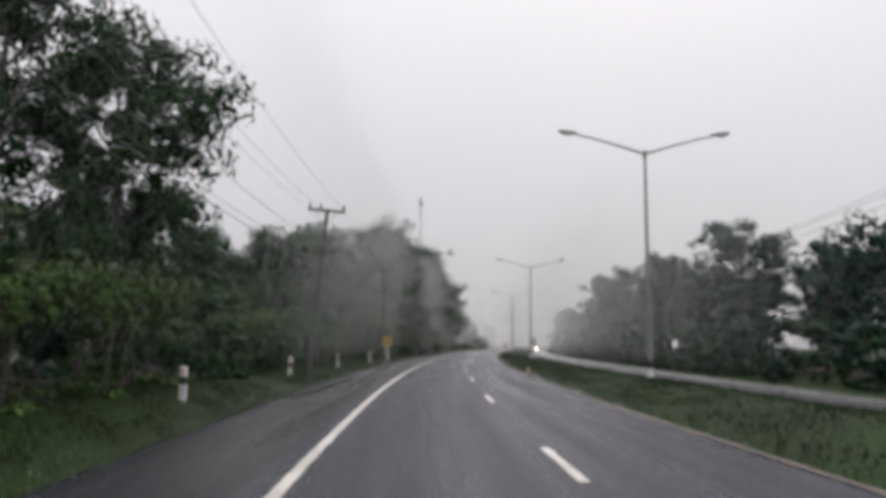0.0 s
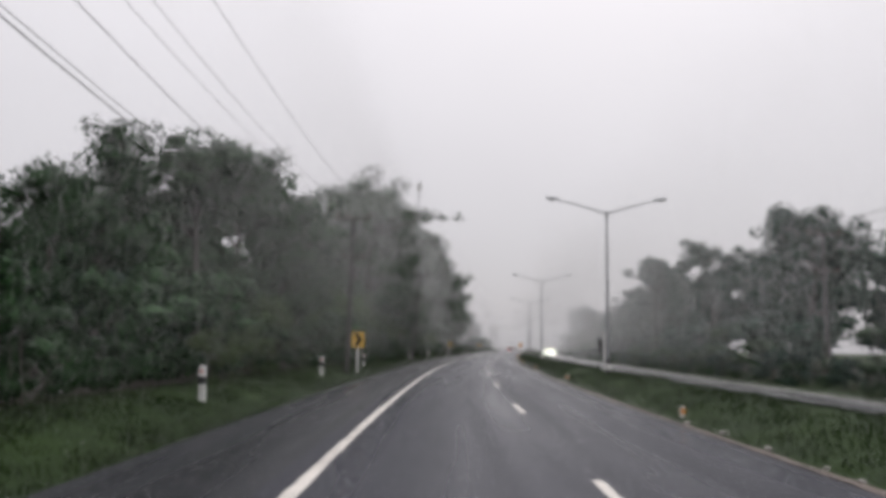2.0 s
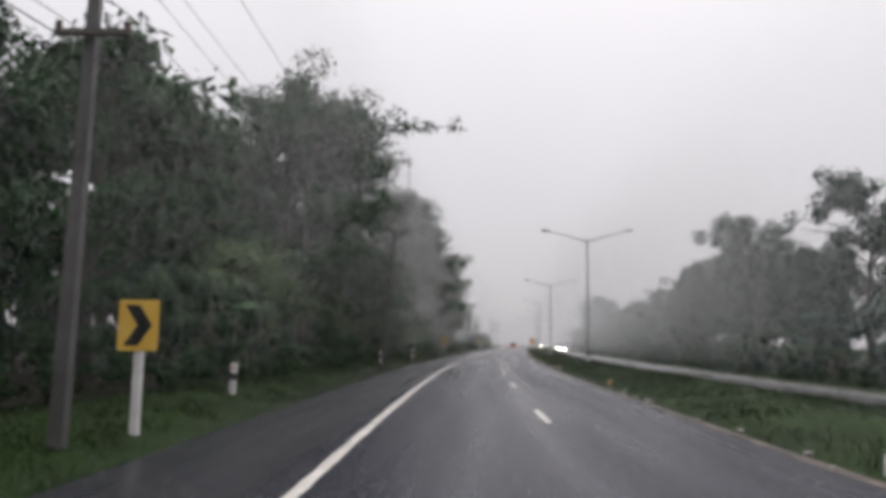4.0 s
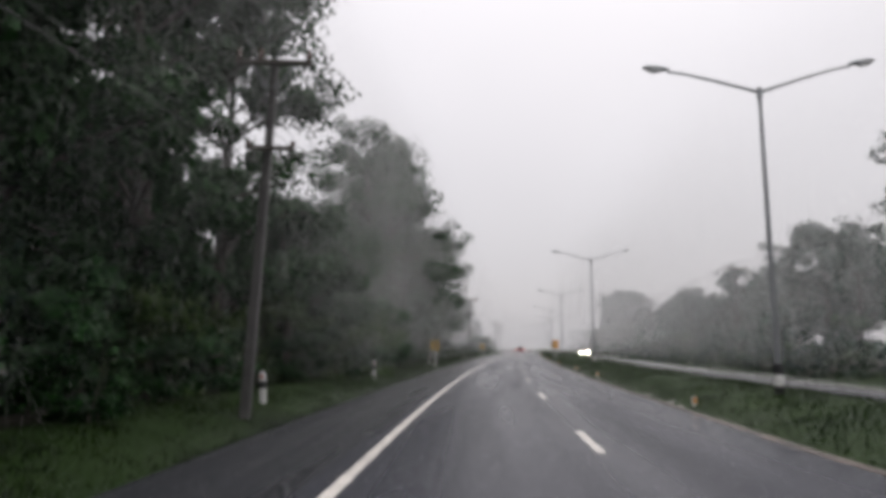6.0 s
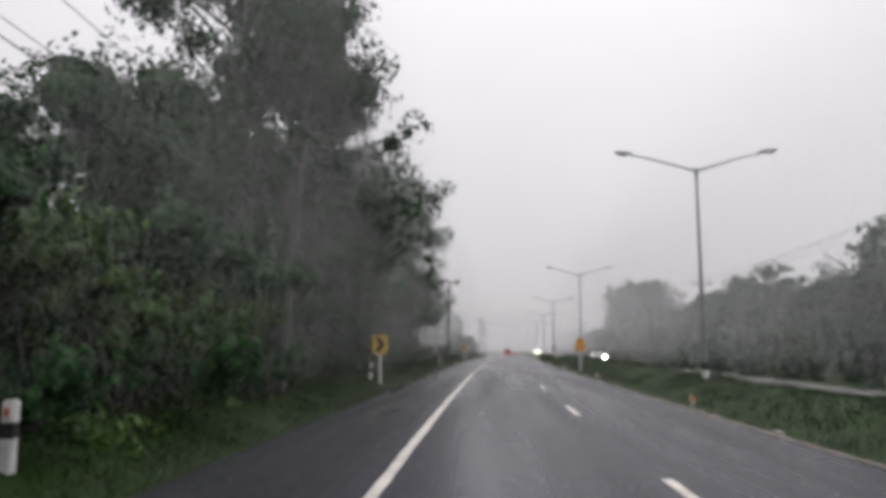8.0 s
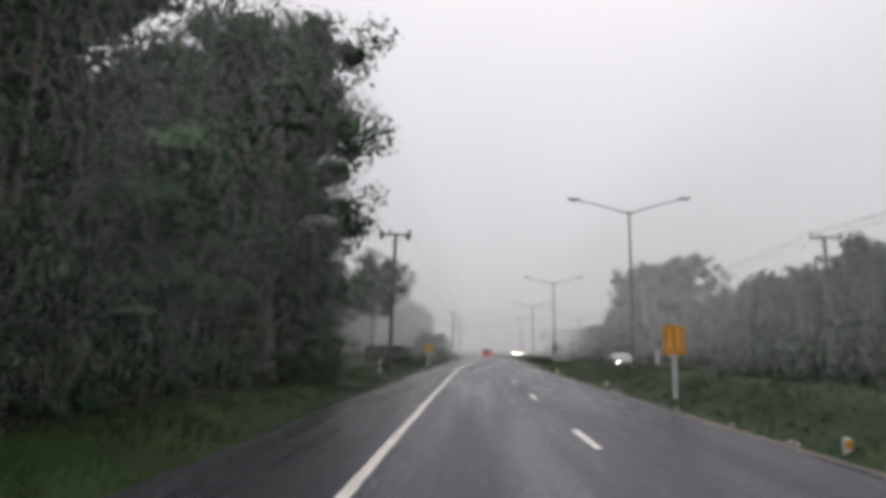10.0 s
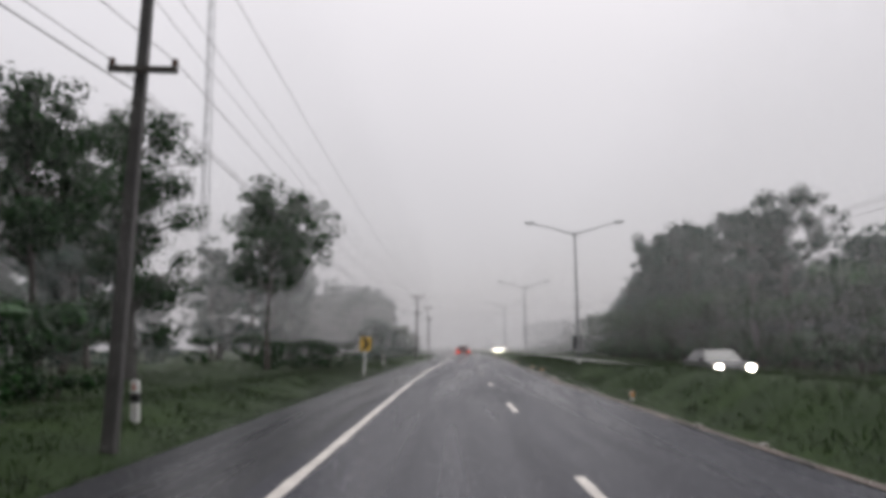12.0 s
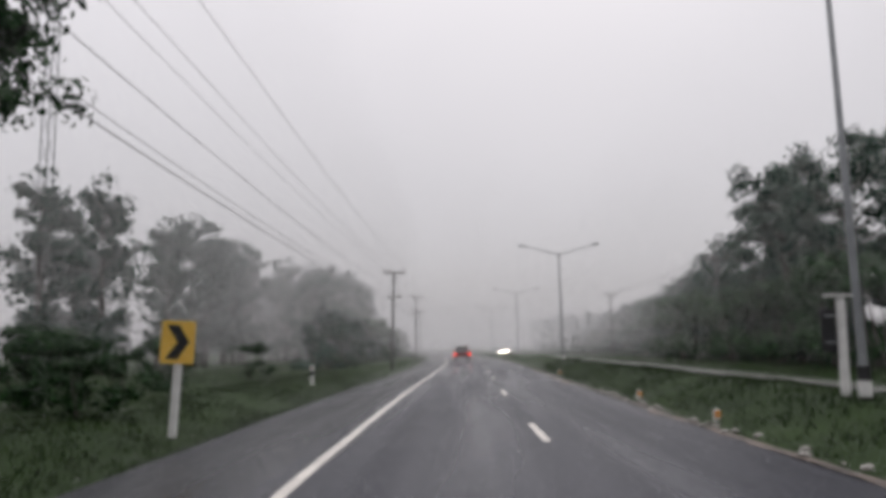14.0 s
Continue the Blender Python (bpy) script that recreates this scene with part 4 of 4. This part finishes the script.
def signal_sign():
    """A white post with a dark plate behind it and a flat cap."""
    root = thing("signal_sign", "white median post with a dark sign plate and flat cap", "road sign", "median signs")
    part("post", box(0.13, 0.13, 2.3, 0, 0, 1.0), M_WHITE, root, bevel=0.012)
    part("sign_plate", plate(0.52, 0.80, 0.02, 0.05), M_BLACK, root, "dark back of a sign plate", pose(-0.07, 0.115, 1.52))
    for z in (1.3, 1.8):
        part("bracket", box(0.44, 0.03, 0.04, -0.05, 0.088, z), M_STEEL, root)
    part("cap", box(0.52, 0.20, 0.05, -0.02, 0, 2.17), M_WHITE, root, "flat pale cap", bevel=0.01)
    return root


sg = signal_sign()
sg.matrix_basis = spot(82.2, 7.85, 0.25)
copy_thing(sg, spot(230.0, 7.5, 0.25, 0, 1.0, 1.5))


# ---- vehicles ----
def profile_body(name, prof, width, mat, parent, tuck=0.0, label=""):
    """A car body from a side outline (y, z), pulled in towards the roof."""
    bm = bmesh.new()
    zmax, zmin = max(z for _, z in prof), min(z for _, z in prof)
    rows = []
    for x in (-1.0, -0.86, 0.86, 1.0):
        row = []
        for y, z in prof:
            u = (z - zmin) / (zmax - zmin)
            inset = tuck * max(0, u - 0.45) / 0.55
            k = 0.035 if abs(x) > 0.9 else 0.0
            row.append(bm.verts.new(((width / 2) * x * (1 - inset), y * (1 - k * 0.5), z - k * (z - 0.7))))
        rows.append(row)
    n = len(prof)
    for a, b in zip(rows[:-1], rows[1:]):
        for i in range(n):
            j = (i + 1) % n
            bm.faces.new((a[i], a[j], b[j], b[i]))
    bm.faces.new(rows[0])
    bm.faces.new(list(reversed(rows[-1])))
    bmesh.ops.recalc_face_normals(bm, faces=bm.faces)
    return part(name, bm, mat, parent, label, bevel=0.02)


M_CARRED = surface("dark_red_car_paint", (0.16, 0.020, 0.018), (0.22, 0.030, 0.026), 0.25, 0.1, scale=2, fine=20, bump=0)
M_CARGREY = surface("dark_grey_car_paint", (0.035, 0.037, 0.04), (0.06, 0.062, 0.066), 0.3, scale=2, fine=40, bump=0)
M_GLASS = surface("tinted_car_glass", (0.010, 0.012, 0.013), (0.022, 0.024, 0.026), 0.08, scale=2, fine=20, bump=0)
M_TYRE = surface("tyre_rubber", (0.012, 0.012, 0.012), (0.03, 0.03, 0.03), 0.7, scale=6, fine=40, bump=0.2)
M_TAIL = glowing("lit_tail_lamp", (1.0, 0.06, 0.04), 3.0)
M_HEAD = glowing("lit_headlamp", (1.0, 0.93, 0.74), 90.0)


def wheel(parent, x, y, r):
    bm = bmesh.new()
    bmesh.ops.create_cone(bm, cap_ends=True, segments=20, radius1=r, radius2=r, depth=0.22, matrix=pose(x, y, r, 0, 90, 0))
    w = part("wheel", bm, M_TYRE, parent, "black rubber tyre", bevel=0.02)
    bm = bmesh.new()
    bmesh.ops.create_cone(bm, cap_ends=True, segments=14, radius1=r * 0.62, radius2=r * 0.55, depth=0.24, matrix=pose(x, y, r, 0, 90, 0))
    part("rim", bm, M_STEEL, w, "grey rim")


def pickup():
    """A pickup seen from behind; its front points along +y."""
    root = thing("pickup_truck", "dark red pickup truck with lit tail lamps on the wet road", "car")
    profile_body("body", [(-2.6, 0.45), (2.5, 0.40), (2.6, 0.75), (2.35, 1.02), (1.1, 1.10), (-2.62, 1.10), (-2.66, 0.7)], 1.82, M_CARRED, root)
    profile_body("cab", [(1.15, 1.09), (0.55, 1.68), (-0.75, 1.72), (-1.05, 1.09)], 1.66, M_GLASS, root, 0.14, "dark glazed cab")
    part("roof", box(1.36, 1.2, 0.05, 0, -0.1, 1.73), M_CARRED, root, bevel=0.02)
    part("tailgate", box(1.50, 0.04, 0.46, 0, -2.66, 0.84), M_CARRED, root, bevel=0.012)
    part("bumper", box(1.74, 0.16, 0.16, 0, -2.68, 0.52), M_STEEL, root, "dull steel bumper", bevel=0.02)
    part("number_plate", box(0.40, 0.02, 0.13, 0, -2.775, 0.53), M_WHITE, root, "plain pale plate")
    for x in (-0.81, 0.81):
        part("tail_lamp", box(0.17, 0.06, 0.40, x, -2.66, 0.86), M_TAIL, root, "lit red tail lamp", bevel=0.012)
        part("mirror", box(0.20, 0.10, 0.18, x * 1.22, 0.75, 1.16), M_BLACK, root, bevel=0.02)
        for y in (-1.65, 1.6):
            wheel(root, x, y, 0.37)
    return root


def oncoming_car():
    """A car whose front points along -y."""
    root = thing("oncoming_car", "dark grey car with bright lit headlamps in the rain", "car", "oncoming cars")
    profile_body("body", [(-2.15, 0.35), (2.15, 0.38), (2.2, 0.85), (1.9, 0.98), (-0.9, 0.98), (-2.0, 0.84), (-2.22, 0.6)], 1.78, M_CARGREY, root)
    profile_body("cabin", [(-1.05, 0.96), (-0.25, 1.46), (1.2, 1.48), (1.85, 0.96)], 1.62, M_GLASS, root, 0.2, "dark glazed cabin")
    part("roof", box(1.2, 1.3, 0.04, 0, 0.5, 1.485), M_CARGREY, root, bevel=0.015)
    part("grille", box(0.8, 0.05, 0.18, 0, -2.2, 0.58), M_BLACK, root, bevel=0.01)
    part("number_plate", box(0.38, 0.02, 0.11, 0, -2.235, 0.43), M_WHITE, root, "plain pale plate")
    for x in (-0.66, 0.66):
        bm = bmesh.new()
        bmesh.ops.create_uvsphere(bm, u_segments=12, v_segments=8, radius=1.0, matrix=Matrix.Translation((x, -2.13, 0.70)) @ Matrix.Diagonal((0.17, 0.11, 0.11, 1)))
        part("headlamp", bm, M_HEAD, root, "bright lit headlamp", smooth_it=True)
        part("mirror", box(0.18, 0.10, 0.13, x * 1.5, -0.75, 1.02), M_BLACK, root, bevel=0.02)
        for y in (-1.35, 1.35):
            wheel(root, x * 1.16, y, 0.31)
    return root


truck = pickup()
truck.matrix_basis = spot(300, 0.1, 0.0)
car = oncoming_car()
car.matrix_basis = spot(220.0, 12.1, -0.10)
copy_thing(car, spot(372, 12.2, -0.10))


# ---- far mast ----
mast = thing("radio_mast", "slender lattice radio mast rising behind the trees", "mast")
MH = 52.0
for i in range(3):
    a = i * 2.0944
    part("leg", tube([(0.55 * math.cos(a), 0.55 * math.sin(a), -0.3), (0.30 * math.cos(a), 0.30 * math.sin(a), MH)], [0.06, 0.045], 6), M_STEEL, mast)
bm = bmesh.new()
for k in range(26):
    z = k * 2.0
    for i in range(3):
        r0, r1 = 0.55 - 0.25 * z / MH, 0.55 - 0.25 * (z + 2) / MH
        a, b = i * 2.0944, (i + 1) * 2.0944
        v, f = tube_arrays([(r0 * math.cos(a), r0 * math.sin(a), z), (r1 * math.cos(b), r1 * math.sin(b), z + 2)], [0.02, 0.02], 4)
        vs = [bm.verts.new(p) for p in v]
        for q in f:
            bm.faces.new([vs[j] for j in q])
part("bracing", bm, M_STEEL, mast, "thin crossed bracing bars")
for k in range(3):
    part("antenna", box(0.5, 0.28, 2.2, 0.5 * math.cos(k * 2.09 + 0.5), 0.5 * math.sin(k * 2.09 + 0.5), MH - 2.2), M_WHITE, mast, bevel=0.03)
mast.matrix_basis = spot(262.5, -27, 0.2)


# ---- grass ----
def grass(name, label, areas, n, hmin, hmax, seed):
    rng = np.random.default_rng(seed)
    S, L = [], []
    for s0, s1, l0, l1, share in areas:
        k = int(n * share)
        S.append(rng.uniform(s0, s1, k))
        L.append(rng.uniform(l0, l1, k))
    S, L = np.concatenate(S), np.concatenate(L)
    # ragged edges and tufts
    tuft = 0.62 + 0.28 * np.sin(S * 1.9 + 3 * np.sin(L * 1.7)) * np.cos(L * 2.3 + 2 * np.sin(S * 0.8))
    h = rng.uniform(hmin, hmax, len(S)) * (0.62 + 0.5 * tuft)
    X, Y = on(S, L)
    Z = ground_height(S, L) - 0.03
    a = rng.uniform(0, np.pi, len(S))
    w = rng.uniform(0.010, 0.026, len(S))
    lx, ly = rng.normal(0, 0.35, len(S)) * h, rng.normal(0, 0.35, len(S)) * h
    v = np.stack([np.stack([X - np.cos(a) * w, Y - np.sin(a) * w, Z], -1), np.stack([X + np.cos(a) * w, Y + np.sin(a) * w, Z], -1), np.stack([X + lx, Y + ly, Z + h], -1)], 1)
    ob = new(name, mesh_of(name, v.reshape(-1, 3), np.arange(len(S) * 3).reshape(-1, 3), M_GRASS))
    return tagged(ob, label, "grass", kind="stuff")


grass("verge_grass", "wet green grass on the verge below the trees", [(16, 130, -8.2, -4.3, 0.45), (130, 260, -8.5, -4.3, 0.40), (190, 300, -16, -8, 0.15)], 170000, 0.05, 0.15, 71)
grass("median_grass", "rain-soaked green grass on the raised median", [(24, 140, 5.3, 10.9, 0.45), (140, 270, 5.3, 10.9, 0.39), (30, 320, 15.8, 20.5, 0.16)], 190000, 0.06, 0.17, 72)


# ---- the rain's haze, built of pale slivers ----
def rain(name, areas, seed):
    """Rain haze made of streaks, one sliver each; every area gives its extent, the sliver's width and length, and
    metres of clear sight.
    """
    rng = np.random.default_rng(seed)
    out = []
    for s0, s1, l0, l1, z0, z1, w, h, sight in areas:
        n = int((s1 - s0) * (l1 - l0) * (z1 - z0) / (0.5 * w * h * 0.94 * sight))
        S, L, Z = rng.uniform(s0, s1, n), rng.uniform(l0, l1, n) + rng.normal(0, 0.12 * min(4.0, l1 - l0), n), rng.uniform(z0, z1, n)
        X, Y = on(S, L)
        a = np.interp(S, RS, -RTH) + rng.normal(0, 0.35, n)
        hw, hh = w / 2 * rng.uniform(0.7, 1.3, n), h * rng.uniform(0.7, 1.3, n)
        # tilted at random, so the streaks blend into haze
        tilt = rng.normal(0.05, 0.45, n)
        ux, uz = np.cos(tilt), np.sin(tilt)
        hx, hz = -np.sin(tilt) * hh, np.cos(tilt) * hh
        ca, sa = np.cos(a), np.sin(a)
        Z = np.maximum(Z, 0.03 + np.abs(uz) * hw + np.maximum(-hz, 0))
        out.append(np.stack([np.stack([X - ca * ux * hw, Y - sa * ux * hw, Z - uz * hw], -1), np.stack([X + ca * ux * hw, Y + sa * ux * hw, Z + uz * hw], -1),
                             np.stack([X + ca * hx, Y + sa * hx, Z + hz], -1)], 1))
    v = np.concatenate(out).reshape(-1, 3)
    ob = new(name, mesh_of(name, v, np.arange(len(v)).reshape(-1, 3), M_RAIN_HAZE))
    return tagged(ob, "fine pale rain slivers standing in for the rain haze", "rain", kind="stuff")


# along, across, height, width and length of a streak, sight: slivers as haze over the asphalt, before either wood and
# far ahead, denser where things should look paler
haze_bands = [(22, 330, -4.4, 5.0, 0.02, 0.5, 0.0006, 0.05, 150.0),
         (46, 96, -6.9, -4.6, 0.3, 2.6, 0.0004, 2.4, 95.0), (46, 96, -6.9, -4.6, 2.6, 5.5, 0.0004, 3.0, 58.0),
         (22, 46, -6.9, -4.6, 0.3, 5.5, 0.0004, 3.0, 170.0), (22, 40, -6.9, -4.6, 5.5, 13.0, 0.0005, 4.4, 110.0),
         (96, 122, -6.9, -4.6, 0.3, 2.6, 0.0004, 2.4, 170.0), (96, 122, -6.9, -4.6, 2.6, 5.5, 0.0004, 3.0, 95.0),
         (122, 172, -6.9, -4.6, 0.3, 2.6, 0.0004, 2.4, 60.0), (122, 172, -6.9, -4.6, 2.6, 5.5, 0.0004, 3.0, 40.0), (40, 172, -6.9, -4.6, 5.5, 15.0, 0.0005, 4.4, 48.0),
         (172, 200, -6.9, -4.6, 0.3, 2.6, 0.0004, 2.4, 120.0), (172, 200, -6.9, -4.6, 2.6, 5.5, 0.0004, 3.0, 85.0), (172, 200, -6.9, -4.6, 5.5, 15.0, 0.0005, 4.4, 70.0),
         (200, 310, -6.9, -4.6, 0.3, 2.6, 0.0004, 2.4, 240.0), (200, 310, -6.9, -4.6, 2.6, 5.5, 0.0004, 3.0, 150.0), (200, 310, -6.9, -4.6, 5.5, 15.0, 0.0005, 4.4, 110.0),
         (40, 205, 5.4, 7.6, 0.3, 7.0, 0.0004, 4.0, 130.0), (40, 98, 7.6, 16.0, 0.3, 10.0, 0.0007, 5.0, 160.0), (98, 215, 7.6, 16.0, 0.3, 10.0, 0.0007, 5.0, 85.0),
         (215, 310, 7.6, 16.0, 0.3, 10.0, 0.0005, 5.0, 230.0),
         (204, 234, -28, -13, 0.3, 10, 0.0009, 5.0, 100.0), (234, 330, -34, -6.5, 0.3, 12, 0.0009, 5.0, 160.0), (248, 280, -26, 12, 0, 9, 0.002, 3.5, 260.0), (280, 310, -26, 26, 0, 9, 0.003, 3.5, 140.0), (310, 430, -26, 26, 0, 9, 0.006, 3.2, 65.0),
         # low dense slivers, added to make the opposite carriageway look bright
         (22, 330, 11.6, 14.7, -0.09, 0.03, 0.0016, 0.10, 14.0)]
rain("rain", haze_bands, 91)


# ---- pale stones in the washed soil at the median's edge ----
rng = np.random.default_rng(97)
stone_meshes = []
for k in range(4):
    bm = bmesh.new()
    bmesh.ops.create_icosphere(bm, subdivisions=1, radius=1.0)
    for v in bm.verts:
        v.co = Vector((v.co.x * 1.25, v.co.y, v.co.z * 0.55)) * float(rng.uniform(0.8, 1.2))
    me = bpy.data.meshes.new("stone")
    bm.to_mesh(me)
    bm.free()
    me.materials.append(M_STONE)
    stone_meshes.append(me)
for i in range(120):
    s = float(24 + rng.uniform(0, 1) * 226 if i < 70 else rng.uniform(222, 246))
    r = float(rng.uniform(0.03, 0.10))
    ob = new("stone", stone_meshes[i % 4])
    ob.matrix_basis = spot(s, float(rng.uniform(5.02, 5.42)), 0.012 + 0.25 * r, float(rng.uniform(0, 360)), r)
    tagged(ob, "pale wet stone lying in the washed-out soil", "stone", "stones at the median edge")
